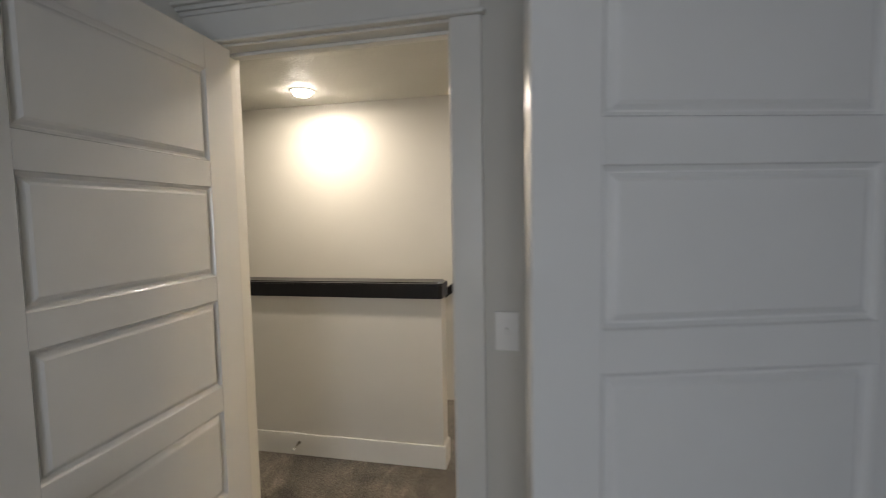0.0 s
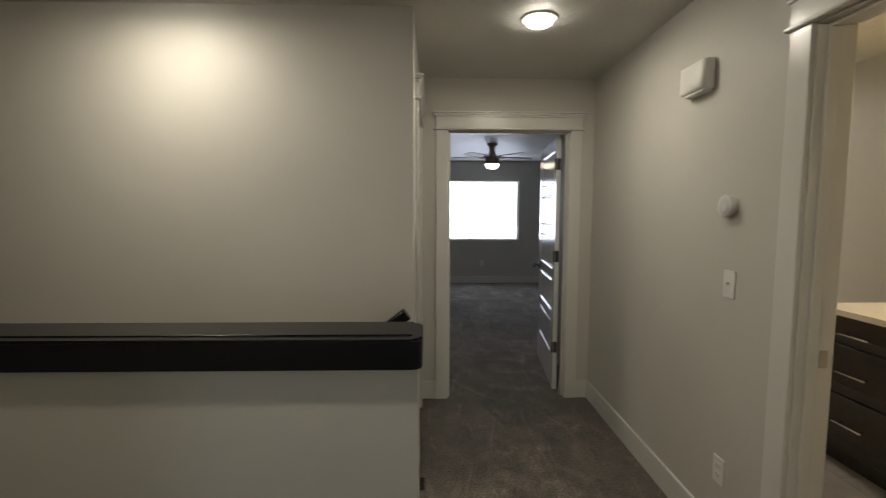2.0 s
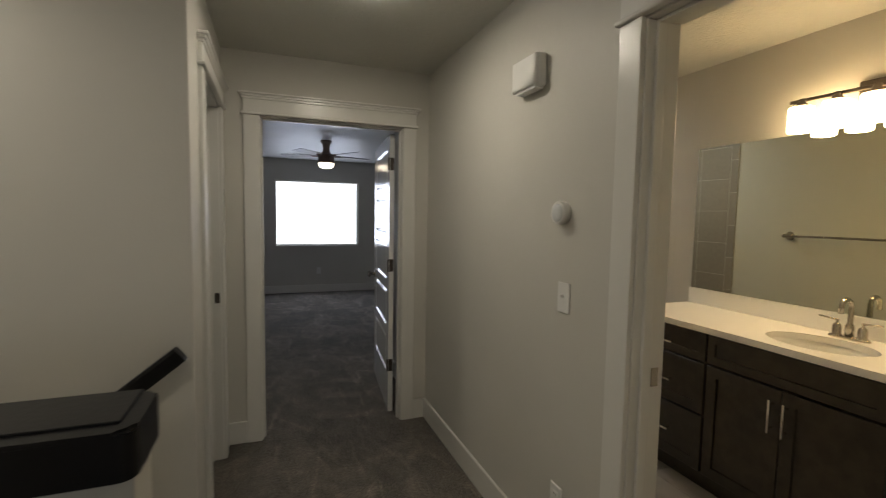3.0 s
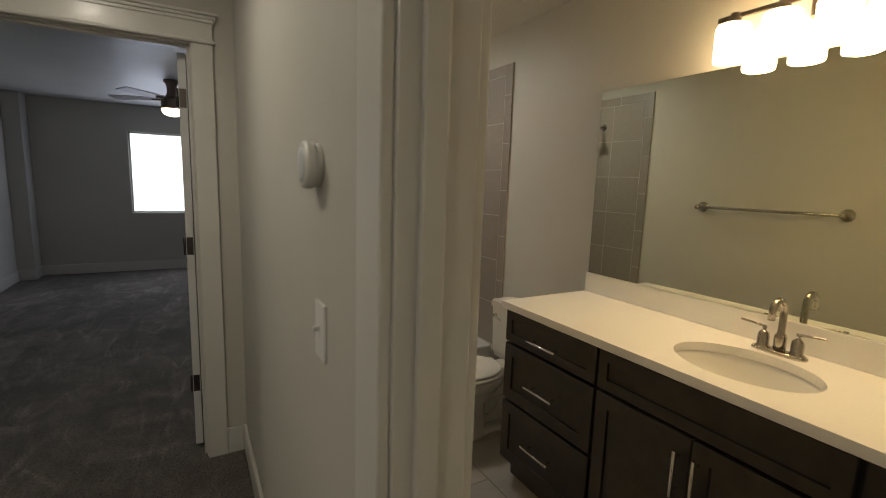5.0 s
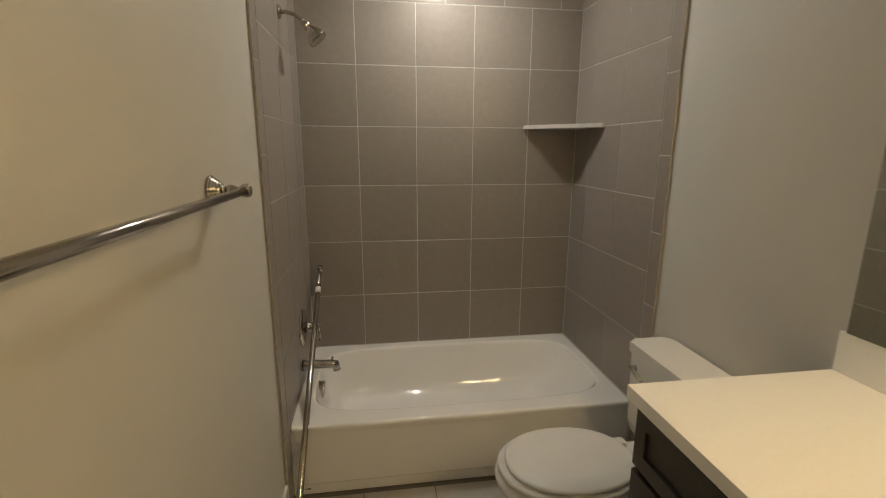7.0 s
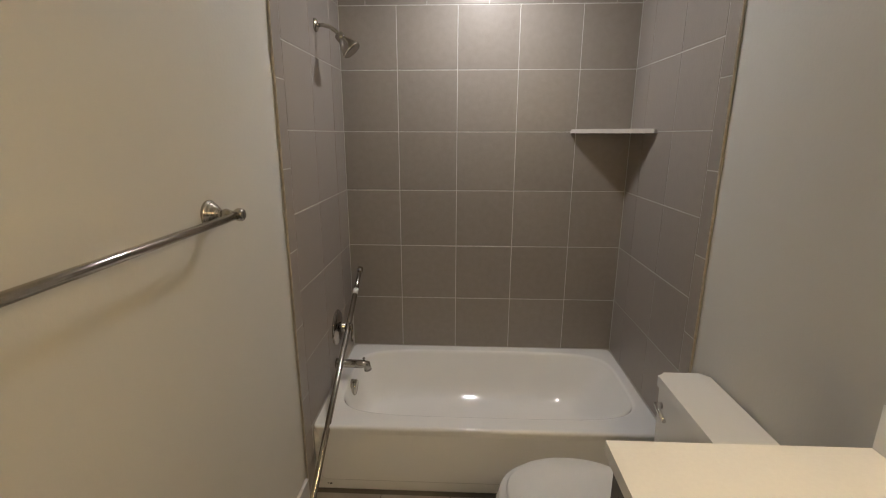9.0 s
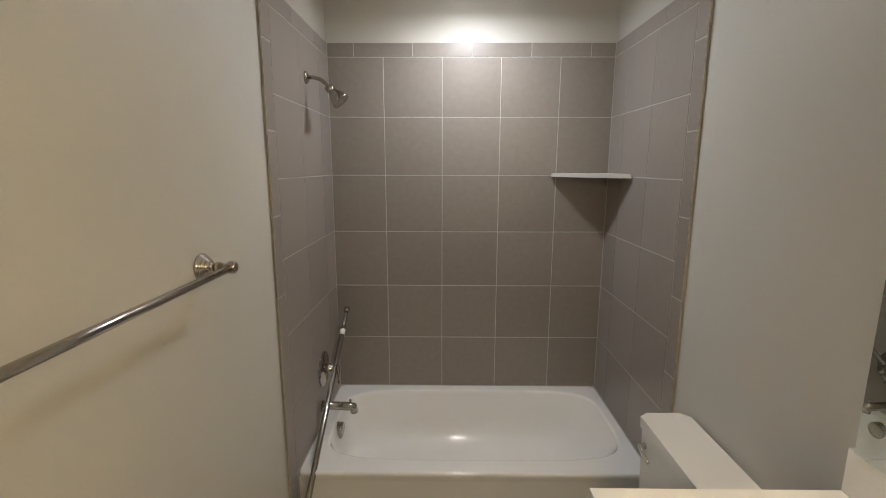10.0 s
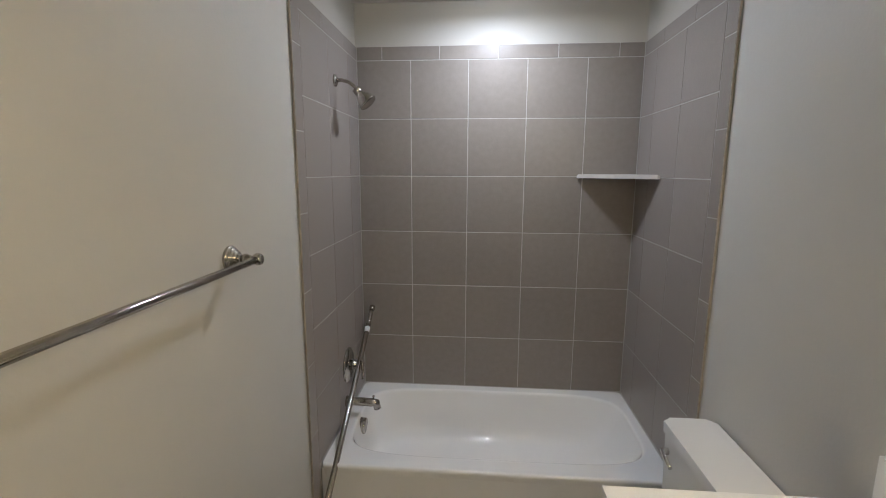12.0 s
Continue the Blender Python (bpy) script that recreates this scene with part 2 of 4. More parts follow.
def prism(bm, poly, z0, z1, bevel=0.0, seg=2):
    """A polygon in x, y, raised from z0 to z1."""
    a = [bm.verts.new((x, y, z0)) for x, y in poly]
    b = [bm.verts.new((x, y, z1)) for x, y in poly]
    n = len(poly)
    fs = [bm.faces.new(a[::-1]), bm.faces.new(b)]
    for i in range(n):
        fs.append(bm.faces.new((a[i], a[(i + 1) % n], b[(i + 1) % n], b[i])))
    if bevel:
        bmesh.ops.bevel(bm, geom=list({e for v in b for e in v.link_edges if e.verts[0] in b and e.verts[1] in b}), offset=bevel, segments=seg, affect="EDGES")
    return bm


def arc(c, r, a0, a1, n, plane="xz"):
    out = []
    for i in range(n + 1):
        a = radians(a0 + (a1 - a0) * i / n)
        u, v = r * math.cos(a), r * math.sin(a)
        out.append((c[0] + u, c[1], c[2] + v) if plane == "xz" else (c[0], c[1] + u, c[2] + v) if plane == "yz" else (c[0] + u, c[1] + v, c[2]))
    return out


def loft(bm, rings, cap_last=True, cap_first=False, smooth=True):
    rs = [[bm.verts.new(p) for p in ring] for ring in rings]
    n = len(rs[0])
    for a, b in zip(rs, rs[1:]):
        for i in range(n):
            bm.faces.new((a[i], a[(i + 1) % n], b[(i + 1) % n], b[i])).smooth = smooth
    if cap_last:
        bm.faces.new(rs[-1]).smooth = smooth
    if cap_first:
        bm.faces.new(rs[0][::-1])
    return bm


def oval(cx, cy, rx, ry, z, n=40, power=2.0):
    out = []
    for i in range(n):
        a = 2 * math.pi * i / n
        c, s = math.cos(a), math.sin(a)
        out.append((cx + rx * math.copysign(abs(c) ** (2 / power), c), cy + ry * math.copysign(abs(s) ** (2 / power), s), z))
    return out


def mesh_of(name, bm, material, org=Vector()):
    bmesh.ops.recalc_face_normals(bm, faces=bm.faces[:])
    for v in bm.verts:
        v.co -= org
    me = bpy.data.meshes.new(name)
    bm.to_mesh(me)
    bm.free()
    me.materials.append(material)
    return me


def thing(name, base, label="", category="", group="", kind=""):
    ob = new(name)
    ob.empty_display_size = 0.05
    ob.location = base
    ORIGIN[ob.name] = Vector(base)
    return tagged(ob, label, category, group, kind)


def part(name, bm, material, parent, label=""):
    """One mesh object under a thing or part; the bmesh is in world places."""
    org = ORIGIN[parent.name]
    ob = new(name, mesh_of(name, bm, material, org))
    ob.parent = parent
    ORIGIN[ob.name] = org
    return tagged(ob, label)


def solid(name, bm, material, label="", category="", group="", kind=""):
    ob = new(name, mesh_of(name, bm, material))
    ORIGIN[ob.name] = Vector()
    return tagged(ob, label, category, group, kind)


def B(lo, hi, bevel=0.0, seg=1):
    return box(bmesh.new(), lo, hi, bevel, seg)


def BS(*boxes, bevel=0.0):
    bm = bmesh.new()
    for lo, hi in boxes:
        box(bm, lo, hi, bevel)
    return bm


def wall(name, boxes, label, material=None):
    return solid(name, BS(*boxes), material or PAINT, label, "wall", kind="structure")


# ---- plan ----
HX = -0.115          # hall face of the wall between hall and bathroom
EY0, EY1 = 0.79, 0.905   # entry wall, room face and hall face
EX0, EX1 = -1.83, -1.06  # entry doorway
BY0, BY1 = 4.17, 4.285   # wall with the bedroom doorway
BX0, BX1 = -1.205, -0.305
TY0, TY1 = 1.48, 2.19    # bathroom doorway in the hall wall
CH, CB = 2.43, 2.45      # ceilings
HEAD = 2.045
FWY = 3.0                # far wall of the stairwell
LWX = -1.42              # hall face of the closet wall
CY0, CY1 = 3.33, 3.99    # closet doorway
WY = 9.8                 # bedroom window wall
WALL_TOP = 2.6

wall("wall_entry", [((-4.0, EY0, 0), (EX0 - 0.02, EY1, WALL_TOP)), ((EX1 + 0.02, EY0, 0), (HX, EY1, WALL_TOP)), ((EX0 - 0.02, EY0, HEAD + 0.02), (EX1 + 0.02, EY1, WALL_TOP))],
     "painted greige wall with a doorway")
wall("wall_hall_east", [((HX, EY1, 0), (0, TY0 - 0.02, WALL_TOP)), ((HX, TY1 + 0.02, 0), (0, 5.12, WALL_TOP)), ((HX, TY0 - 0.02, HEAD + 0.02), (0, TY1 + 0.02, WALL_TOP))],
     "painted greige hall wall with the bathroom doorway")
wall("wall_bedroom_door", [((LWX - 0.115, BY0, 0), (BX0 - 0.02, BY1, WALL_TOP)), ((BX1 + 0.02, BY0, 0), (HX, BY1, WALL_TOP)), ((BX0 - 0.02, BY0, HEAD + 0.02), (BX1 + 0.02, BY1, WALL_TOP))],
     "painted greige wall at the hall's end with a doorway")
wall("wall_closet", [((LWX - 0.115, FWY + 0.115, 0), (LWX, CY0 - 0.02, WALL_TOP)), ((LWX - 0.115, CY1 + 0.02, 0), (LWX, BY0, WALL_TOP)), ((LWX - 0.115, CY0 - 0.02, HEAD + 0.02), (LWX, CY1 + 0.02, WALL_TOP))],
     "painted greige hall wall with a closet doorway")
wall("wall_stairwell", [((-5.2, FWY, -2.7), (LWX, FWY + 0.115, WALL_TOP))], "tall painted greige wall behind the stairs")
wall("wall_half", [((-3.02, 2.0, -0.3), (-1.37, 2.115, 1.0205))], "painted greige half wall beside the stairs")
wall("wall_corridor", [((-5.2, 2.0, -2.7), (-3.02, 2.115, WALL_TOP)), ((-3.02, 2.0, -2.7), (-1.37, 2.115, -0.3))], "painted greige full-height wall at the stairs")
wall("wall_corridor_end", [((-5.315, EY1, -2.7), (-5.2, FWY + 0.115, WALL_TOP))], "painted greige end wall")
wall("wall_closet_inside", [((-2.3, FWY + 0.115, 0), (-2.2, BY0, WALL_TOP)), ((-2.2, BY0, 0), (LWX - 0.115, BY1, WALL_TOP))], "painted greige closet wall")
# entry room
RS = -3.2
wall("wall_entry_room_west", [((-4.1, RS, 0), (-4.0, EY1, WALL_TOP))], "painted greige bedroom wall")
wall("wall_entry_room_south", [((-4.1, RS - 0.12, 0), (-1.24, RS, WALL_TOP)), ((-0.20, RS - 0.12, 0), (HX + 0.1, RS, WALL_TOP)), ((-1.24, RS - 0.12, 0), (-0.20, RS, 0.85)), ((-1.24, RS - 0.12, 2.1), (-0.20, RS, WALL_TOP))], "painted greige wall with a window opening")
wall("wall_entry_room_east", [((HX, RS, 0), (0, -0.26, WALL_TOP)), ((HX, 0.47, 0), (0, EY1, WALL_TOP)), ((HX, -0.26, HEAD), (0, 0.47, WALL_TOP))], "painted greige wall with a closet doorway")
wall("wall_entry_closet", [((0.55, -0.4, 0), (0.65, 0.6, WALL_TOP)), ((0, -0.5, 0), (0.65, -0.4, WALL_TOP)), ((0, 0.6, 0), (0.65, 0.7, WALL_TOP))], "painted greige closet wall")
# bedroom
wall("wall_bedroom_window", [((-2.45, WY, 0), (-1.08, WY + 0.14, WALL_TOP)), ((0.40, WY, 0), (2.1, WY + 0.14, WALL_TOP)), ((-1.08, WY, 0), (0.40, WY + 0.14, 0.87)), ((-1.08, WY, 2.05), (0.40, WY + 0.14, WALL_TOP))], "painted grey wall with a wide window")
wall("wall_bedroom_west", [((-2.45, BY1, 0), (-2.35, WY, WALL_TOP)), ((-2.35, 9.5, 0), (-2.17, WY, WALL_TOP))], "painted grey wall with a boxed corner")
wall("wall_bedroom_south", [((-2.45, BY0, 0), (-2.3, BY1, WALL_TOP))], "painted grey wall")
wall("wall_bedroom_east", [((2.0, 5.12, 0), (2.1, WY, WALL_TOP))], "painted grey wall")
# bathroom
BXE = 1.52
wall("wall_bath_east", [((BXE, 1.30, 0), (BXE + 0.115, 5.01, WALL_TOP))], "painted greige wall behind the vanity")
wall("wall_bath_north", [((0, 5.012, 0), (2.1, 5.12, WALL_TOP))], "painted greige wall behind the bathtub")
wall("wall_bath_south", [((0, 1.30, 0), (BXE, 1.42, WALL_TOP))], "painted greige wall beside the vanity")

# floors and ceilings
solid("floor_hall", BS(((-1.37, 2.0, -0.25), (HX, BY1, 0)), ((-5.2, EY0, -0.25), (HX, 2.0, 0))), CARPET, "grey-brown cut-pile carpet with vacuum streaks", "carpet", kind="structure")
solid("floor_stair_landing", B((-1.62, 2.115, -0.25), (-1.37, FWY, 0)), CARPET, "grey-brown carpet at the top of the stairs", "carpet", kind="structure")
solid("floor_closet", B((-2.2, FWY + 0.115, -0.25), (-1.37, BY0, 0)), CARPET, "grey-brown closet carpet", "carpet", kind="structure")
solid("floor_entry_room", B((-4.0, RS, -0.25), (HX, EY0, 0)), CARPET, "grey-brown cut-pile carpet", "carpet", kind="structure")
solid("floor_entry_closet", B((HX, -0.4, -0.25), (0.55, 0.6, 0)), CARPET, "grey-brown closet carpet", "carpet", kind="structure")
solid("floor_bedroom", BS(((-2.45, BY1, -0.25), (HX, WY, 0)), ((HX, 5.12, -0.25), (2.1, WY, 0))), CARPET, "grey-brown cut-pile carpet with vacuum streaks", "carpet", kind="structure")
solid("ceiling_hall", BS(((-5.2, EY1, CH), (HX, BY0, CH + 0.1)), ), CEIL, "painted ceiling with knockdown texture", "ceiling", kind="structure")
solid("ceiling_entry_room", BS(((-4.0, RS, CH), (HX, EY0, CH + 0.1)), ((HX, -0.4, CH), (0.55, 0.6, CH + 0.1))), CEIL, "painted ceiling with knockdown texture", "ceiling", kind="structure")
solid("ceiling_bedroom", BS(((-2.35, BY1, CH), (HX, WY, CH + 0.1)), ((HX, 5.12, CH), (2.0, WY, CH + 0.1))), CEIL, "painted bedroom ceiling with knockdown texture", "ceiling", kind="structure")
solid("ceiling_bath", B((0, 1.42, CB), (BXE, 5.01, CB + 0.1)), CEIL, "painted bathroom ceiling with light texture", "ceiling", kind="structure")
solid("roof_slab", B((-5.4, -3.4, WALL_TOP), (2.2, 10.1, WALL_TOP + 0.1)), CEIL, "plain slab over the storey", "roof", kind="structure")
solid("ground", B((-300, -300, -2.9), (300, 300, -2.72)), mat("pale_ground", (0.25, 0.24, 0.2), 0.95, var=0.2, scale=0.4), "plain ground outside the house", "ground", kind="structure")
st_ob = thing("stairs", (-1.62, 2.55, -0.2), "grey-brown carpeted stairs going down", "stairs", kind="structure")
for i in range(13):
    x1 = -1.62 - i * 0.265
    part("step", B((x1 - 0.30, 2.115, -0.19 * (i + 1) - 0.19), (x1, FWY, -0.19 * (i + 1)), 0.012, 2), CARPET, st_ob)
solid("floor_lower", B((-5.2, EY0, -2.72), (HX, FWY, -2.66)), CARPET, "grey-brown carpet of the lower landing", "carpet", kind="structure")


# ---- doors and trim ----
def face_box(axis, plane, out, u0, u1, d0, d1, z0, z1):
    """A box on a wall: u along it, d out of it."""
    a, b = sorted((plane + out * d0, plane + out * d1))
    return ((u0, a, z0), (u1, b, z1)) if axis == "x" else ((a, u0, z0), (b, u1, z1))


def door_frame(name, axis, p0, p1, u0, u1, stop, label, faces=(True, True), hinge_u=None):
    ob = thing(name, (((u0 + u1) / 2, p0, 0) if axis == "x" else (p0, (u0 + u1) / 2, 0)), label, "door frame", kind="structure")
    w, c = p1 - p0, 0.09
    for ua, ub in ((u0 - 0.02, u0), (u1, u1 + 0.02)):
        part("jamb", B(*face_box(axis, p0, 1, ua, ub, 0, w, 0, HEAD), 0.002), TRIM, ob)
    part("head_jamb", B(*face_box(axis, p0, 1, u0 - 0.02, u1 + 0.02, 0, w, HEAD, HEAD + 0.02), 0.002), TRIM, ob)
    for ua, ub in ((u0, u0 + 0.012), (u1 - 0.012, u1)):
        part("door_stop", B(*face_box(axis, p0, 1, ua, ub, stop, stop + 0.035, 0, HEAD), 0.003, 2), TRIM, ob)
    part("door_stop", B(*face_box(axis, p0, 1, u0 + 0.012, u1 - 0.012, stop, stop + 0.035, HEAD - 0.012, HEAD), 0.003, 2), TRIM, ob)
    for plane, out, on in ((p0, -1, faces[0]), (p1, 1, faces[1])):
        if not on:
            continue
        for ua, ub in ((u0 - 0.006 - c, u0 - 0.006), (u1 + 0.006, u1 + 0.006 + c)):
            part("casing", B(*face_box(axis, plane, out, ua, ub, 0, 0.018, 0, HEAD + 0.006), 0.003, 2), TRIM, ob)
        a, b = u0 - 0.006 - c, u1 + 0.006 + c
        part("fillet", B(*face_box(axis, plane, out, a - 0.014, b + 0.014, 0, 0.032, HEAD + 0.006, HEAD + 0.022), 0.006, 2), TRIM, ob)
        part("head_casing", B(*face_box(axis, plane, out, a, b, 0, 0.02, HEAD + 0.022, HEAD + 0.105), 0.002), TRIM, ob)
        bm = bmesh.new()
        for k, (dz0, dz1, d, e) in enumerate(((0.098, 0.112, 0.028, 0.006), (0.112, 0.126, 0.036, 0.014), (0.126, 0.138, 0.046, 0.024))):
            box(bm, *face_box(axis, plane, out, a - e, b + e, 0, d, HEAD + dz0, HEAD + dz1), 0.003, 2)
        part("crown", bm, TRIM, ob)
    return ob


def panel_door(name, width, m, label, knob_side=None, knob_z=0.93, hinges=True, drop=0.0):
    """A five-panel door leaf with its hinge edge at the origin, reaching along +x, 35 mm thick towards +y."""
    ob = thing(name, (0, 0, 0), label, "door", kind="structure")
    T, H, st, z0 = 0.035, 2.03, 0.117, 0.012
    bottoms, ph = [v - drop for v in (0.292, 0.637, 0.981, 1.323, 1.667)], 0.268
    zs = [z0] + [v for b in bottoms for v in (b, b + ph)] + [H]
    for x0, x1 in ((0, st), (width - st, width)):
        part("stile", B((x0, 0, z0), (x1, T, H), 0.0015, 2), DOORW, ob)
    for a, b in zip(zs[::2], zs[1::2]):
        part("rail", B((st, 0.0003, a), (width - st, T - 0.0003, b), 0.0012), DOORW, ob)
    for b in bottoms:
        bm = bmesh.new()
        rings = []
        prof = ((0.0, 0.0), (0.002, 0.004), (0.009, 0.011), (0.012, 0.011), (0.020, 0.004), (0.026, 0.001))
        for ins, y in [(a, y) for a, y in prof][::-1] + [(a, T - y) for a, y in prof]:
            rings.append([(st + ins, y, b + ins), (width - st - ins, y, b + ins), (width - st - ins, y, b + ph - ins), (st + ins, y, b + ph - ins)])
        loft(bm, rings, True, True, smooth=False)
        part("panel", bm, DOORW, ob)
    if knob_side is not None:
        kx = width - 0.065
        for s in (0, 1):
            d = -1 if s == 0 else 1
            y = 0 if s == 0 else T
            k = part("knob", lathe(bmesh.new(), [(0.032, 0), (0.032, 0.006), (0.026, 0.011), (0.013, 0.015), (0.012, 0.034), (0.022, 0.040), (0.028, 0.052), (0.027, 0.062), (0.018, 0.068), (0.004, 0.070)], (kx, y, knob_z), (0, d, 0)), NICKEL, ob, "brushed nickel knob")
        part("latch_plate", B((width - 0.0005, 0.006, knob_z - 0.028), (width + 0.0015, T - 0.006, knob_z + 0.028), 0.0008), NICKEL, ob, "brushed nickel latch plate")
    if hinges:
        for hz in (0.36, 1.095, 1.82):
            hb = bmesh.new()
            box(hb, (-0.0016, 0.003, hz - 0.045), (0.0006, T - 0.003, hz + 0.045), 0.0006)
            rod(hb, (-0.002, -0.007 if knob_side == 0 else T + 0.006, hz - 0.045), (-0.002, -0.007 if knob_side == 0 else T + 0.006, hz + 0.045), 0.006)
            part("hinge", hb, HINGE, ob, "aged bronze hinge")
    ob.matrix_basis = m
    return ob


door_frame("door_frame_entry", "x", EY0, EY1, EX0, EX1, 0.055, "white painted door frame with flat casing and crown")
door_frame("door_frame_bedroom", "x", BY0, BY1, BX0, BX1, 0.03, "white painted door frame with flat casing and crown")
fb = door_frame("door_frame_bathroom", "y", HX, 0.0, TY0, TY1, 0.03, "white painted door frame with flat casing and crown")
fc = door_frame("door_frame_closet", "y", LWX - 0.115, LWX, CY0, CY1, 0.03, "white painted closet door frame with crown", faces=(False, True))
part("strike_plate", B((-0.037, TY1 - 0.0025, 0.935), (-0.008, TY1 + 0.001, 0.995), 0.001), NICKEL, fb, "brushed nickel strike plate")
part("strike_plate", B((LWX - 0.035, CY1 - 0.0025, 0.935), (LWX - 0.008, CY1 + 0.001, 0.995), 0.001), HINGE, fc, "bronze strike plate")

# entry door, open square into the room
panel_door("door_entry", 0.765, pose(-1.80, 0.775, 0, 0, 0, -88.5) , "white five-panel door standing open", 0)
# closet door of the entry room
panel_door("door_entry_closet", 0.715, pose(-0.130, 0.407, 0, 0, 0, 196.2) @ pose(0, -0.035, 0), "white five-panel closet door standing open", None, hinges=False, drop=0.024)
# bedroom door, open a little past square
panel_door("door_bedroom", 0.89, pose(-0.322, 4.30, 0, 0, 0, 84.4), "white five-panel bedroom door standing open", 1)
# bathroom door
panel_door("door_bathroom", 0.70, pose(0.006, 1.493, 0, 0, 0, 16.0), "white five-panel bathroom door standing open", 0, 0.96)


# baseboards
def baseboard(name, boxes):
    bm = bmesh.new()
    for lo, hi in boxes:
        box(bm, lo, hi, 0.004, 2)
    return solid(name, bm, TRIM, "white painted flat baseboard", "baseboard", kind="structure")


BH, BT = 0.14, 0.015
baseboard("baseboard_hall", [((HX - BT, TY1 + 0.096, 0), (HX, BY0, BH)), ((HX - BT, EY1, 0), (HX, TY0 - 0.096, BH)), ((BX1 + 0.096, BY0 - BT, 0), (HX - BT, BY0, BH)),
          ((LWX, BY0 - BT, 0), (BX0 - 0.096, BY0, BH)), ((LWX, CY1 + 0.096, 0), (LWX + BT, BY0 - BT, BH)), ((LWX, FWY - BT, 0), (LWX + BT, CY0 - 0.096, BH)), ((LWX - 0.055, FWY - BT, 0), (LWX, FWY, BH)),
          ((-5.2, EY1, 0), (EX0 - 0.096, EY1 + BT, BH)), ((EX1 + 0.096, EY1, 0), (HX - BT, EY1 + BT, BH))])
baseboard("baseboard_half_wall", [((-5.2, 2.0 - BT, 0), (-1.37 + BT, 2.0, BH)), ((-1.37, 2.0, 0), (-1.37 + BT, 2.115, BH))])
baseboard("baseboard_bedroom", [((-2.17, WY - BT, 0), (2.0, WY, BH)), ((-2.35, 9.5 - BT, 0), (-2.17 + BT, 9.5, BH)), ((-2.17, 9.5, 0), (-2.17 + BT, WY - BT, BH)), ((-2.35, BY1, 0), (-2.35 + BT, 9.5 - BT, BH)), ((HX - BT, BY1, 0), (HX, 5.12, BH))])
baseboard("baseboard_entry_room", [((EX1 + 0.096, EY0 - BT, 0), (HX, EY0, BH)), ((-4.0, EY0 - BT, 0), (EX0 - 0.096, EY0, BH))])
baseboard("baseboard_bath", [((BXE - BT, 3.40, 0), (BXE, 4.12, BH)), ((0, TY1 + 0.096, 0), (BT, 4.12, BH))])

# cap of the half wall
ob = thing("half_wall_cap", (-2.2, 2.05, 1.03), "black painted wooden cap on the half wall", "wall cap", kind="structure")
cap = [(-3.06, 2.148), (-3.06, 1.957)]
for cx, cy, a0 in ((-1.387, 1.987, 270), (-1.387, 2.118, 0)):
    cap += [(cx + 0.03 * math.cos(radians(a0 + 15 * k)), cy + 0.03 * math.sin(radians(a0 + 15 * k))) for k in range(7)]
part("cap_board", prism(bmesh.new(), cap, 1.021, 1.107, 0.008, 3), CAP, ob)
part("cap_top", B((-3.05, 1.992, 1.105), (-1.385, 2.140, 1.1115), 0.002, 2), CAP, ob)

# ---- hall things ----
def can_light(x, y, z):
    ob = thing("recessed_light", (x, y, z), "round white recessed ceiling light, switched on", "ceiling light", "recessed ceiling lights")
    part("trim_ring", lathe(bmesh.new(), [(0.096, 0.0), (0.096, -0.004), (0.089, -0.007), (0.076, -0.008), (0.070, -0.007), (0.066, -0.005)], (x, y, z)), PLASTIC, ob, "white trim ring")
    part("diffuser", lathe(bmesh.new(), [(0.070, -0.005), (0.069, -0.016), (0.062, -0.029), (0.046, -0.038), (0.025, -0.0425), (0.005, -0.0435)], (x, y, z)), CANGLOW, ob, "glowing diffuser")
    return ob


for c in CANS:
    can_light(*c)

ob = thing("smoke_detector", (-0.834, 2.735, CH), "round white smoke detector on the ceiling", "smoke detector")
part("base", lathe(bmesh.new(), [(0.066, 0.0), (0.067, -0.010), (0.063, -0.013)], (-0.834, 2.735, CH)), PLASTIC, ob)
part("cover", lathe(bmesh.new(), [(0.060, -0.012), (0.058, -0.030), (0.048, -0.040), (0.02, -0.043), (0.004, -0.043)], (-0.834, 2.735, CH)), PLASTIC, ob)
bm = bmesh.new()
for i in range(20):
    a = 2 * math.pi * i / 20
    box(bm, (-0.834 + 0.0555 * math.cos(a) - 0.004, 2.735 + 0.0555 * math.sin(a) - 0.004, CH - 0.028), (-0.834 + 0.0555 * math.cos(a) + 0.004, 2.735 + 0.0555 * math.sin(a) + 0.004, CH - 0.019))
part("slots", bm, DARK, ob, "dark sensor slots")

ob = thing("ceiling_vent", (-2.16, 1.645, CH), "white metal supply register in the hall ceiling", "ceiling vent")
part("frame", BS(((-2.33, 1.57, CH - 0.006), (-2.0, 1.59, CH)), ((-2.33, 1.70, CH - 0.006), (-2.0, 1.72, CH)), ((-2.33, 1.59, CH - 0.006), (-2.31, 1.70, CH)), ((-2.02, 1.59, CH - 0.006), (-2.0, 1.70, CH)), bevel=0.002), PLASTIC, ob)
for i in range(9):
    y = 1.597 + i * 0.0115
    bm = bmesh.new()
    prism(bm, [(-2.309, y), (-2.021, y), (-2.021, y + 0.007), (-2.309, y + 0.007)], CH - 0.007, CH - 0.004)
    part("slat", bm, PLASTIC, ob)

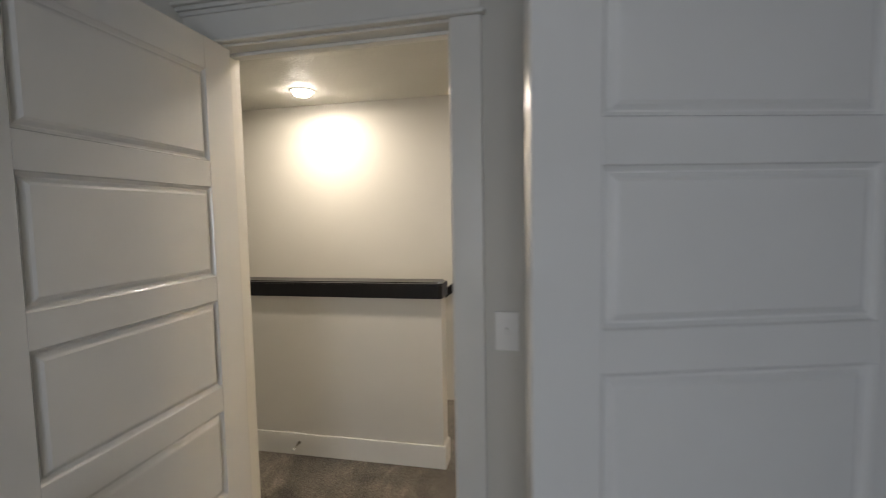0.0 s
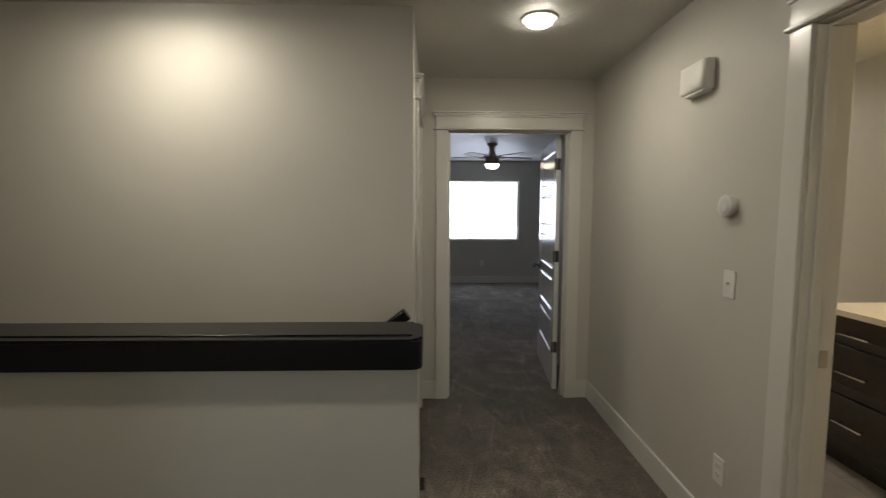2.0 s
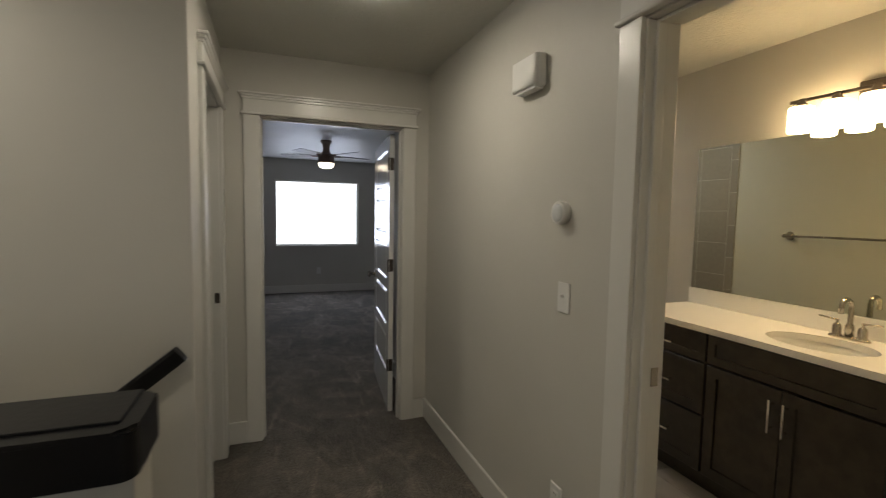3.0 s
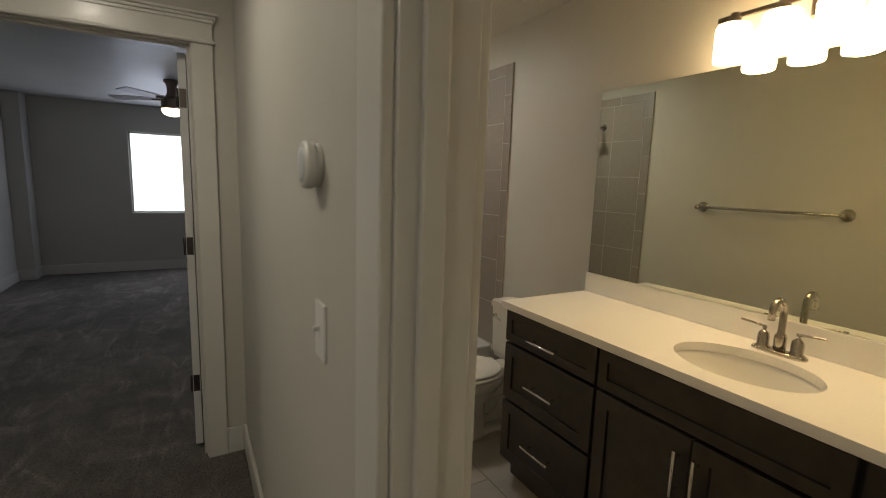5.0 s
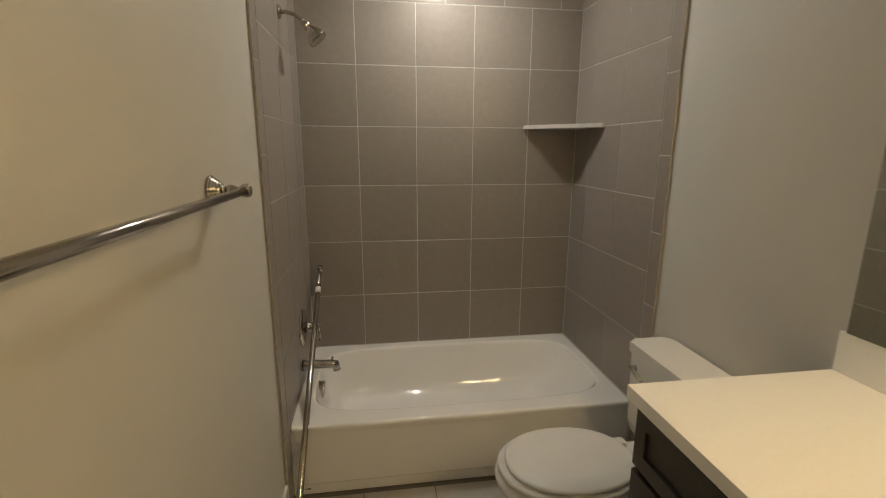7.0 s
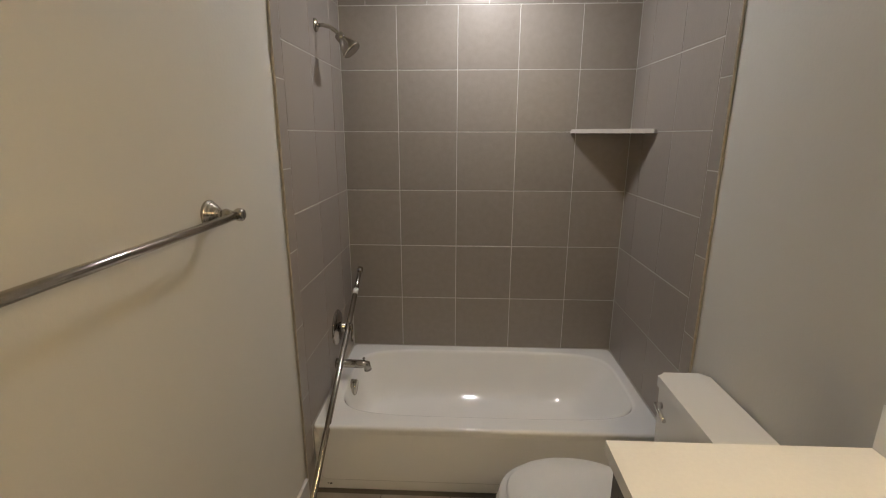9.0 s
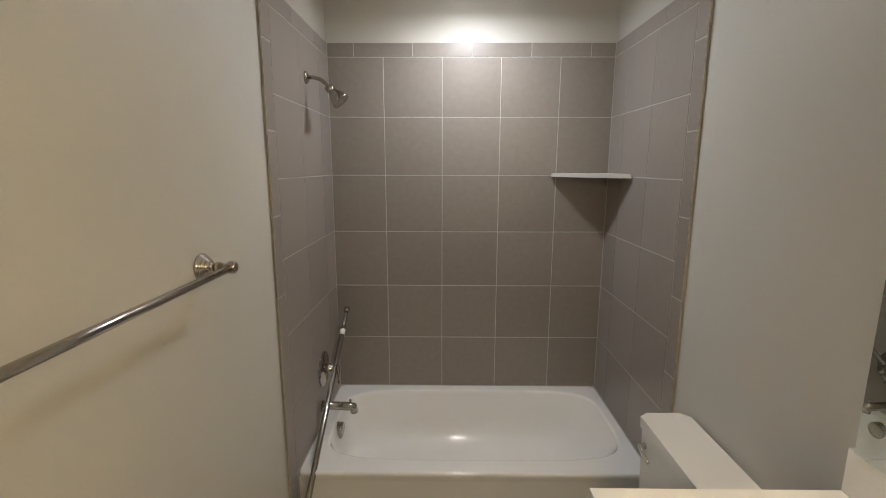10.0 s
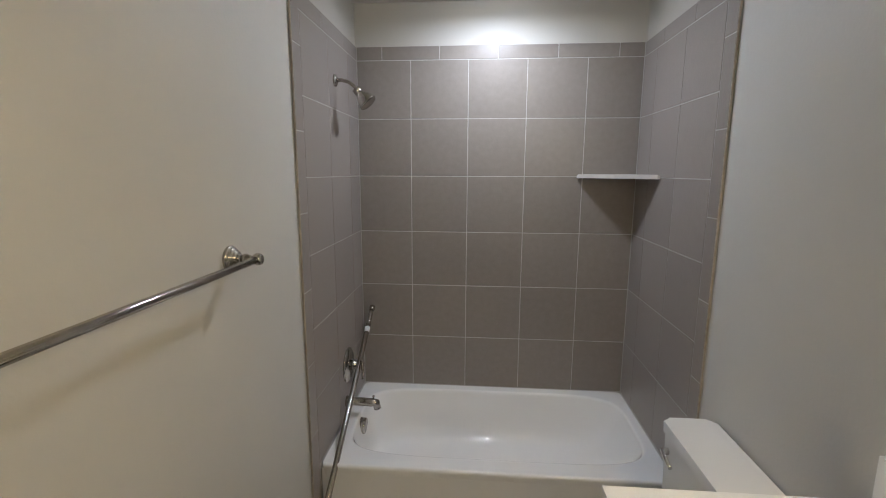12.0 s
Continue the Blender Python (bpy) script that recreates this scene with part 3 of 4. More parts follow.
# doorbell chime box
ob = thing("door_chime", (HX, 2.803, 2.06), "white plastic door chime box on the hall wall", "door chime")
part("housing", B((HX - 0.046, 2.708, 1.984), (HX, 2.898, 2.114), 0.010, 3), PLASTIC, ob)
bm = bmesh.new()
rings = []
for ins, d in ((0.0, 0.044), (0.002, 0.051), (0.006, 0.056), (0.014, 0.060), (0.05, 0.0635)):
    rings.append([(HX - d, 2.711 + ins, 1.987 + ins * 0.7), (HX - d, 2.895 - ins, 1.987 + ins * 0.7), (HX - d, 2.895 - ins, 2.111 - ins * 0.7), (HX - d, 2.711 + ins, 2.111 - ins * 0.7)])
part("cover", loft(bm, rings), PLASTIC, ob, "domed white cover")
part("sounder_slot", B((HX - 0.045, 2.725, 1.976), (HX - 0.004, 2.872, 1.985), 0.002), PLASTIC, ob)

ob = thing("thermostat", (HX, 2.560, 1.479), "round white thermostat on the hall wall", "thermostat")
part("wall_plate", lathe(bmesh.new(), [(0.041, 0), (0.041, 0.012), (0.038, 0.014)], (HX, 2.560, 1.479), (-1, 0, 0), 32), PLASTIC, ob)
part("dial", lathe(bmesh.new(), [(0.043, 0.013), (0.044, 0.016), (0.044, 0.027), (0.042, 0.031), (0.037, 0.033), (0.034, 0.0325)], (HX, 2.560, 1.479), (-1, 0, 0), 32), PLASTIC, ob, "white dial ring")
part("face", lathe(bmesh.new(), [(0.0338, 0.030), (0.0335, 0.0335), (0.020, 0.0350), (0.004, 0.0355)], (HX, 2.560, 1.479), (-1, 0, 0), 32), mat("pale_grey_face", (0.60, 0.61, 0.61), 0.3, var=0.02), ob, "pale grey thermostat face")


def wall_plate(name, axis, plane, out, u, z, label, cat, toggles=1, outlet=False, group=""):
    """A switch or outlet plate on a wall."""
    w = 0.07 + 0.046 * (toggles - 1)
    fb_ = face_box(axis, plane, out, u - w / 2, u + w / 2, 0, 0.006, z - 0.0575, z + 0.0575)
    ob = thing(name, [(a + b) / 2 for a, b in zip(*fb_)], label, cat, group)
    part("plate", B(*fb_, 0.0025, 2), PLASTIC, ob)
    for k in range(toggles):
        uk = u + 0.046 * (k - (toggles - 1) / 2)
        if outlet:
            for dz in (-0.02, 0.02):
                s = part("socket", B(*face_box(axis, plane, out, uk - 0.017, uk + 0.017, 0.005, 0.008, z + dz - 0.014, z + dz + 0.014), 0.002, 2), PLASTIC, ob)
                part("slots", BS(face_box(axis, plane, out, uk - 0.008, uk - 0.006, 0.007, 0.0083, z + dz - 0.004, z + dz + 0.006), face_box(axis, plane, out, uk + 0.006, uk + 0.008, 0.007, 0.0083, z + dz - 0.004, z + dz + 0.006)), DARK, s, "dark slots")
        else:
            part("bezel", B(*face_box(axis, plane, out, uk - 0.006, uk + 0.006, 0.005, 0.0075, z - 0.013, z + 0.013), 0.001), PLASTIC, ob)
            part("toggle", B(*face_box(axis, plane, out, uk - 0.0045, uk + 0.0045, 0.006, 0.019, z + 0.001, z + 0.010), 0.002, 2), PLASTIC, ob, "white toggle switched up")
        for dz in ((-0.030, 0.030) if not outlet else (0.0,)):
            a = face_box(axis, plane, out, uk - 0.003, uk + 0.003, 0.0055, 0.0068, z + dz - 0.003, z + dz + 0.003)
            part("screw", B(*a, 0.001), PLASTIC, ob)
    return ob


wall_plate("light_switch", "y", HX, -1, 2.543, 1.16, "white toggle light switch on the hall wall", "light switch")
wall_plate("wall_outlet", "y", HX, -1, 2.547, 0.365, "white duplex outlet low on the hall wall", "wall outlet", outlet=True)
wall_plate("light_switch", "x", EY0, -1, -0.90, 1.152, "white toggle light switch beside the entry doorway", "light switch")
wall_plate("light_switch", "y", 0.0, 1, 2.425, 1.177, "white double toggle switch beside the bathroom doorway", "light switch", toggles=2)
wall_plate("wall_outlet", "x", WY, -1, -0.33, 0.40, "white outlet under the bedroom window", "wall outlet", outlet=True)

# stair handrail on the far wall
ob = thing("handrail", (-1.45, 2.93, 0.96), "black painted wooden stair handrail on brackets", "handrail", kind="structure")
bm = bmesh.new()
dx, dz = -0.79, -0.613
p0 = Vector((-1.452, 2.93, 0.955))
pts = [p0 + Vector((dx, 0, dz)) * s for s in (0.0, 1.2, 2.4, 3.6)]
up = Vector((-dz, 0, dx)).normalized() * -1
rings = []
for p in pts:
    rings.append([p + Vector((0, s * 0.022, 0)) + up * h for s, h in ((-1, -0.028), (-1.15, 0.0), (-1.15, 0.02), (-0.7, 0.03), (0.7, 0.03), (1.15, 0.02), (1.15, 0.0), (1, -0.028))])
part("rail", loft(bm, rings, True, True, False), CAP, ob)
for s in (0.16, 1.4, 2.7):
    p = p0 + Vector((dx, 0, dz)) * s
    part("bracket", tube(bmesh.new(), [(p.x, 3.0, p.z - 0.08), (p.x, 2.965, p.z - 0.08), (p.x, 2.94, p.z - 0.065), (p.x, 2.93, p.z - 0.03)], 0.006), HINGE, ob, "dark metal bracket")

# spring door stop on the half wall's baseboard
ob = thing("door_stop_spring", (-2.30, 1.985, 0.085), "white-tipped metal spring door stop on the baseboard", "door stop")
part("rod", tube(bmesh.new(), [(-2.30, 1.985, 0.085), (-2.30, 1.95, 0.082), (-2.30, 1.915, 0.075)], [0.010, 0.005, 0.005]), NICKEL, ob)
part("tip", lathe(bmesh.new(), [(0.008, 0), (0.009, 0.012), (0.006, 0.016)], (-2.30, 1.917, 0.075), (0, -1, -0.1), 12), RUBBER, ob, "white rubber tip")

# ---- bedroom ----
FX, FY = -0.45, 7.45
ob = thing("ceiling_fan", (FX, FY, CH), "bronze ceiling fan with a lit white glass dome", "ceiling fan")
part("canopy", lathe(bmesh.new(), [(0.075, 0), (0.075, -0.02), (0.062, -0.035), (0.05, -0.05), (0.042, -0.11), (0.05, -0.15), (0.07, -0.17)], (FX, FY, CH)), FANB, ob)
part("motor_housing", lathe(bmesh.new(), [(0.06, -0.165), (0.088, -0.185), (0.104, -0.205), (0.108, -0.27), (0.106, -0.295)], (FX, FY, CH)), FANB, ob)
part("glass_dome", lathe(bmesh.new(), [(0.105, -0.290), (0.103, -0.320), (0.082, -0.350), (0.045, -0.366), (0.005, -0.369)], (FX, FY, CH)), FANGLOW, ob, "lit opal glass dome")
for i in range(5):
    a = radians(12 + 72 * i)
    bm = bmesh.new()
    for v in box(bm, (0.12, -0.055, -0.004), (0.60, 0.055, 0.004), 0.002).verts:
        w = 0.75 + 0.35 * (v.co.x - 0.12) / 0.48
        v.co = Vector((v.co.x, v.co.y * w, v.co.z + v.co.y * 0.2))
    bmesh.ops.rotate(bm, verts=bm.verts, cent=(0, 0, 0), matrix=Matrix.Rotation(a, 3, "Z"))
    bmesh.ops.translate(bm, verts=bm.verts, vec=(FX, FY, CH - 0.195))
    bl = part("blade", bm, BLADE, ob, "pale grey blade")
    part("blade_arm", tube(bmesh.new(), [(FX + math.cos(a) * r, FY + math.sin(a) * r, CH - 0.2) for r in (0.10, 0.20)], 0.012), FANB, bl)

ob = thing("window_bedroom", (-0.34, WY + 0.07, 0.87), "wide white-framed bedroom window full of bright daylight", "window", kind="structure")
wy = WY + 0.085
for lo, hi in (((-1.08, wy, 0.87), (0.40, wy + 0.05, 0.89)), ((-1.08, wy, 2.03), (0.40, wy + 0.05, 2.05)), ((-1.08, wy, 0.89), (-1.06, wy + 0.05, 2.03)), ((0.38, wy, 0.89), (0.40, wy + 0.05, 2.03))):
    part("window_frame", B(lo, hi, 0.004), PLASTIC, ob)
for x0, x1 in ((-1.06, 0.38),):
    g = part("pane", B((x0, wy + 0.02, 0.89), (x1, wy + 0.026, 2.03)), GLASS, ob)
    g.visible_shadow = False
part("window_sill", B((-1.08, WY - 0.01, 0.85), (0.40, wy, 0.872), 0.004), TRIM, ob)
solid("backdrop", B((-9, 12.5, -2.7), (9, 12.6, 8)), SKYGLOW, "plain bright overcast sky beyond the window", "sky", kind="structure")
# unseen window frame, made up to go with the added entry lamp
ob = thing("assumed_window_entry", (-0.72, RS - 0.06, 0.85), "assumed white-framed window of the entry room, out of view", "window", kind="structure")
for lo, hi in (((-1.24, RS - 0.1, 0.85), (-0.20, RS - 0.06, 0.89)), ((-1.24, RS - 0.1, 2.06), (-0.20, RS - 0.06, 2.1)), ((-1.24, RS - 0.1, 0.89), (-1.20, RS - 0.06, 2.06)), ((-0.24, RS - 0.1, 0.89), (-0.20, RS - 0.06, 2.06))):
    part("window_frame", B(lo, hi, 0.004), PLASTIC, ob)

# ---- bathroom ----
# bathtub
TX0, TX1, TF, TB, TZ = 0.011, 1.509, 4.212, 4.999, 0.325


def rect_ring(x0, x1, y0, y1, z, n=72):
    cx, cy, hx, hy = (x0 + x1) / 2, (y0 + y1) / 2, (x1 - x0) / 2, (y1 - y0) / 2
    out = []
    for i in range(n):
        a = 2 * math.pi * i / n
        c, s = math.cos(a), math.sin(a)
        p = 40
        out.append((cx + hx * math.copysign(abs(c) ** (2 / p), c), cy + hy * math.copysign(abs(s) ** (2 / p), s), z))
    return out


ob = thing("bathtub", (0.76, 4.6, 0), "white enamelled alcove bathtub with a rounded basin", "bathtub")
bm = bmesh.new()
rings = [rect_ring(TX0, TX1, TF + 0.008, TB, 0.25), rect_ring(TX0, TX1, TF + 0.002, TB, 0.295), rect_ring(TX0, TX1, TF, TB, TZ - 0.018), rect_ring(TX0, TX1, TF, TB, TZ - 0.012), rect_ring(TX0 + 0.001, TX1 - 0.001, TF + 0.0015, TB - 0.001, TZ - 0.006), rect_ring(TX0 + 0.003, TX1 - 0.003, TF + 0.005, TB - 0.001, TZ - 0.002), rect_ring(TX0 + 0.006, TX1 - 0.006, TF + 0.010, TB - 0.002, TZ), rect_ring(TX0 + 0.009, TX1 - 0.009, TF + 0.016, TB - 0.004, TZ)]
# basin: inset from the rim's edge, height, drift of the sloping end, squareness
for ins, z, sl, pw in ((-0.010, TZ, 0.0, 5.0), (-0.005, TZ, 0.0, 5.0), (-0.001, TZ - 0.0008, 0.0, 5.0), (0.003, TZ - 0.003, 0.0, 5.0), (0.006, TZ - 0.008, 0.0, 4.9), (0.008, TZ - 0.014, 0.0, 4.9), (0.010, TZ - 0.024, 0.001, 4.8), (0.022, 0.25, 0.010, 4.6), (0.040, 0.17, 0.026, 4.4), (0.052, 0.128, 0.038, 4.3),
                       (0.064, 0.103, 0.046, 4.2), (0.080, 0.085, 0.052, 4.1), (0.100, 0.074, 0.056, 4.0), (0.125, 0.068, 0.060, 4.0), (0.17, 0.065, 0.060, 3.8), (0.25, 0.063, 0.060, 3.4)):
    rings.append(oval(0.767 - sl, 4.624, 0.693 - ins - sl, 0.320 - ins, z, 72, pw))
loft(bm, rings)
part("basin", bm, ACRYL, ob)
part("apron", B((TX0, TF + 0.010, 0.0), (TX1, TF + 0.05, 0.30), 0.003), ACRYL, ob)
bm = bmesh.new()
rr = []
for x, z, a0 in ((TX1 - 0.055, 0.10, -90), (TX1 - 0.055, 0.285, 0), (TX0 + 0.055, 0.285, 90), (TX0 + 0.055, 0.10, 180)):
    for k in range(7):
        a = radians(a0 + 15 * k)
        r = 0.05 if z < 0.2 else 0.012
        rr.append((x + r * math.cos(a), z + r * math.sin(a)))
loft(bm, [[(x, TF + 0.013, z) for x, z in rr], [(0.76 + (x - 0.76) * 0.996, TF + 0.006, 0.19 + (z - 0.19) * 0.985) for x, z in rr], [(0.76 + (x - 0.76) * 0.988, TF + 0.003, 0.19 + (z - 0.19) * 0.95) for x, z in rr]], smooth=False)
part("apron_panel", bm, ACRYL, ob)
part("printed_mark", BS(((0.058, TF + 0.0088, 0.026), (0.066, TF + 0.0102, 0.030)), ((0.069, TF + 0.0088, 0.024), (0.079, TF + 0.0102, 0.031)), bevel=0.0004), DARK, ob, "small dark printed mark low on the apron")
part("drain", lathe(bmesh.new(), [(0.034, 0), (0.034, 0.004), (0.025, 0.006), (0.02, 0.003), (0.004, 0.003)], (0.33, 4.624, 0.063)), NICKEL, ob, "brushed nickel drain")
part("overflow", lathe(bmesh.new(), [(0.037, -0.03), (0.041, 0.0), (0.041, 0.014), (0.038, 0.016), (0.038, 0.018), (0.041, 0.020), (0.041, 0.034), (0.037, 0.038), (0.004, 0.039)], (0.072, 4.616, 0.272), (1, 0, -0.08)), NICKEL, ob, "brushed nickel overflow cap")

# shower fittings on the tiled side wall
ob = thing("shower_fixture", (0.011, 4.606, 1.987), "brushed nickel shower head on a curved arm", "shower fixture")
part("flange", lathe(bmesh.new(), [(0.028, 0), (0.027, 0.006), (0.018, 0.011), (0.010, 0.013)], (0.0105, 4.606, 1.987), (1, 0, 0)), NICKEL, ob)
part("arm", tube(bmesh.new(), [(0.012, 4.606, 1.987), (0.045, 4.606, 1.987), (0.075, 4.604, 1.979), (0.10, 4.602, 1.961), (0.118, 4.60, 1.942)], 0.0085), NICKEL, ob)
part("head", lathe(bmesh.new(), [(0.011, -0.004), (0.019, 0.0), (0.020, 0.020), (0.016, 0.023), (0.022, 0.031), (0.039, 0.063), (0.044, 0.082), (0.041, 0.088), (0.036, 0.086), (0.004, 0.084)], (0.110, 4.60, 1.947), (0.66, -0.05, -0.75)), NICKEL, ob)

ob = thing("shower_valve", (0.011, 4.665, 0.582), "round brushed nickel tub valve with a lever handle", "shower valve")
part("escutcheon", lathe(bmesh.new(), [(0.090, 0), (0.090, 0.004), (0.082, 0.009), (0.040, 0.012), (0.036, 0.014)], (0.0105, 4.665, 0.582), (1, 0, 0), 40), NICKEL, ob)
part("stem", lathe(bmesh.new(), [(0.026, 0.010), (0.026, 0.036), (0.022, 0.040), (0.022, 0.075), (0.017, 0.079), (0.004, 0.079)], (0.0105, 4.665, 0.582), (1, 0, 0), 24), NICKEL, ob)
part("lever", tube(bmesh.new(), [(0.078, 4.655, 0.607), (0.094, 4.63, 0.602), (0.098, 4.622, 0.567), (0.098, 4.622, 0.527)], [0.007, 0.007, 0.006, 0.006]), NICKEL, ob)

ob = thing("tub_spout", (0.011, 4.62, 0.41), "brushed nickel tub spout with a diverter pull", "tub spout")
part("spout", tube(bmesh.new(), [(0.0105, 4.62, 0.402), (0.02, 4.62, 0.402), (0.025, 4.62, 0.402), (0.11, 4.62, 0.402), (0.145, 4.62, 0.400), (0.165, 4.62, 0.400), (0.172, 4.62, 0.368)], [0.028, 0.027, 0.021, 0.021, 0.022, 0.021, 0.019], 16), NICKEL, ob)
part("diverter", lathe(bmesh.new(), [(0.004, 0), (0.004, 0.014), (0.007, 0.016), (0.006, 0.022)], (0.152, 4.62, 0.415), (0, 0, 1), 12), NICKEL, ob)

# tension rod leaning in the tub's corner
ob = thing("shower_curtain_rod", (0.076, 3.770, 0), "brushed steel shower curtain rod leaning in the corner", "curtain rod")
a, b = Vector((0.076, 3.770, 0.016)), Vector((0.074, 4.968, 0.808))
d = (b - a).normalized()
L = (b - a).length
part("outer_tube", rod(bmesh.new(), a + d * 0.02, a + d * L * 0.91, 0.0132), NICKEL, ob)
part("inner_tube", rod(bmesh.new(), a + d * L * 0.89, b - d * 0.02, 0.0112), NICKEL, ob)
part("label", lathe(bmesh.new(), [(0.0136, 0), (0.0136, 0.035)], a + d * L * 0.872, d, 16), PLASTIC, ob, "white paper label")
for p, q in ((a, a + d * 0.03), (b - d * 0.03, b)):
    part("end_cap", rod(bmesh.new(), p, q, 0.016), NICKEL, ob)

# corner shelf
bm = bmesh.new()
prism(bm, [(1.2, 4.992), (1.2, 4.978), (1.495, 4.665), (1.508, 4.665), (1.508, 4.992)], 1.546, 1.566, 0.004)
solid("corner_shelf", bm, SHELF, "pale stone corner shelf set into the shower tile", "shelf")

# towel bar
ob = thing("towel_bar", (0.0, 3.226, 1.340), "brushed nickel towel bar on turned round posts", "towel bar")
for y in (2.806, 3.646):
    p = part("post", lathe(bmesh.new(), [(0.0355, 0), (0.037, 0.003), (0.0365, 0.007), (0.033, 0.0095), (0.0312, 0.01), (0.0315, 0.013), (0.0295, 0.0155), (0.0262, 0.0162), (0.0262, 0.0195), (0.0242, 0.0218), (0.0212, 0.0224), (0.0208, 0.0255), (0.0185, 0.0278), (0.013, 0.029), (0.0105, 0.0319), (0.01, 0.036), (0.0125, 0.0384), (0.0145, 0.0421), (0.0152, 0.0458), (0.0148, 0.0495), (0.013, 0.0542), (0.011, 0.0598), (0.0095, 0.0644), (0.0096, 0.0663), (0.0115, 0.0686), (0.0145, 0.0718), (0.0165, 0.0765), (0.017, 0.0811), (0.0165, 0.0858), (0.0145, 0.0905), (0.011, 0.0932), (0.006, 0.0949), (0.002, 0.0951)], (0.0, y, 1.340), (1, 0, 0), 32), NICKEL, ob)
part("bar", rod(bmesh.new(), (0.080, 2.806, 1.340), (0.080, 3.646, 1.340), 0.0095), NICKEL, ob)

# toilet
TYC = 3.80
ob = thing("toilet", (1.0, TYC, 0), "white porcelain two-piece toilet with the lid closed", "toilet")
bm = bmesh.new()
loft(bm, [oval(0.975, TYC, 0.150, 0.118, 0.0, 40, 2.6), oval(0.975, TYC, 0.149, 0.117, 0.02, 40, 2.6), oval(0.973, TYC, 0.143, 0.110, 0.04, 40, 2.5), oval(0.970, TYC, 0.138, 0.106, 0.15, 40, 2.4), oval(0.972, TYC, 0.145, 0.110, 0.22, 40, 2.3),
          oval(1.0, TYC, 0.190, 0.125, 0.27, 40, 2.2), oval(0.99, TYC, 0.222, 0.158, 0.315, 40, 2.1), oval(0.98, TYC, 0.245, 0.184, 0.345, 40, 2.1), oval(0.978, TYC, 0.252, 0.190, 0.360, 40, 2.1), oval(0.978, TYC, 0.252, 0.190, 0.380, 40, 2.1), oval(0.978, TYC, 0.244, 0.182, 0.392, 40, 2.1), oval(0.978, TYC, 0.20, 0.14, 0.394, 40, 2.1)], True, True)
part("bowl", bm, PORC, ob)
part("back_deck", B((1.12, TYC - 0.115, 0.23), (1.40, TYC + 0.115, 0.362), 0.025, 3), PORC, ob)
part("trapway", tube(bmesh.new(), [(1.08, TYC, 0.20), (1.13, TYC, 0.13), (1.17, TYC, 0.12), (1.21, TYC, 0.16), (1.245, TYC, 0.235), (1.285, TYC, 0.235), (1.315, TYC, 0.17), (1.32, TYC, 0.08), (1.32, TYC, 0.01)], 0.052, 16), PORC, ob)
part("foot", B((0.98, TYC - 0.098, 0.0), (1.38, TYC + 0.098, 0.032), 0.012, 3), PORC, ob)
part("web", B((1.07, TYC - 0.03, 0.03), (1.36, TYC + 0.03, 0.25), 0.012, 2), PORC, ob)
bm = bmesh.new()
loft(bm, [oval(0.98, TYC, 0.236, 0.178, 0.396, 44, 2.15), oval(0.98, TYC, 0.243, 0.184, 0.400, 44, 2.15), oval(0.98, TYC, 0.244, 0.185, 0.410, 44, 2.15), oval(0.98, TYC, 0.238, 0.179, 0.417, 44, 2.15)], True, True)
part("seat", bm, PLASTIC, ob, "white plastic seat ring")
bm = bmesh.new()
loft(bm, [oval(0.985, TYC, 0.220, 0.166, 0.419, 44, 2.15), oval(0.985, TYC, 0.225, 0.171, 0.423, 44, 2.15), oval(0.985, TYC, 0.225, 0.171, 0.431, 44, 2.15), oval(0.985, TYC, 0.217, 0.163, 0.438, 44, 2.15), oval(0.985, TYC, 0.14, 0.10, 0.441, 44, 2.15)], True, True)
part("lid", bm, PLASTIC, ob, "closed white plastic lid")
for dy in (-0.075, 0.075):
    part("hinge_cap", B((1.19, TYC + dy - 0.02, 0.385), (1.235, TYC + dy + 0.02, 0.425), 0.008, 2), PLASTIC, ob)
bm = bmesh.new()
loft(bm, [[(x, y, z) for x, y in ((1.355 - e, TYC - 0.19 - e), (1.36 - e, TYC - 0.2 - e), (1.50, TYC - 0.2 - e), (1.50, TYC + 0.2 + e), (1.36 - e, TYC + 0.2 + e), (1.345 - e, TYC + 0.18 + e))] for z, e in ((0.362, -0.012), (0.40, 0.0), (0.685, 0.006))], True, True, False)
part("tank", bm, PORC, ob)
lid = bmesh.new()
pl = []
for cx, cy, a0 in ((1.36, TYC - 0.19, 180), (1.485, TYC - 0.19, 270), (1.485, TYC + 0.19, 0), (1.36, TYC + 0.19, 90)):
    for k in range(6):
        a = radians(a0 + 18 * k)
        pl.append((cx + 0.026 * math.cos(a), cy + 0.026 * math.sin(a)))
prism(lid, pl, 0.686, 0.724, 0.008, 3)
part("tank_lid", lid, PORC, ob)
lv = part("flush_lever", tube(bmesh.new(), [(1.338, TYC + 0.15, 0.635), (1.322, TYC + 0.15, 0.635), (1.318, TYC + 0.13, 0.633), (1.316, TYC + 0.075, 0.622)], [0.012, 0.011, 0.008, 0.007]), CHROME, ob, "chrome flush lever")
part("supply_line", tube(bmesh.new(), [(1.505, TYC - 0.16, 0.16), (1.46, TYC - 0.16, 0.17), (1.43, TYC - 0.15, 0.25), (1.425, TYC - 0.14, 0.37)], 0.006), CHROME, ob, "braided steel supply hose")
for dy in (-0.1, 0.1):
    part("bolt_cap", lathe(bmesh.new(), [(0.014, 0), (0.013, 0.012), (0.006, 0.018)], (1.12, TYC + dy, 0.012), seg=14), PLASTIC, ob)

for c in ob.children:
    if c.name.split(".")[0] in ("bowl", "seat", "lid", "hinge_cap"):
        for v in c.data.vertices:
            v.co.z *= 0.918
            v.co.x += 0.041

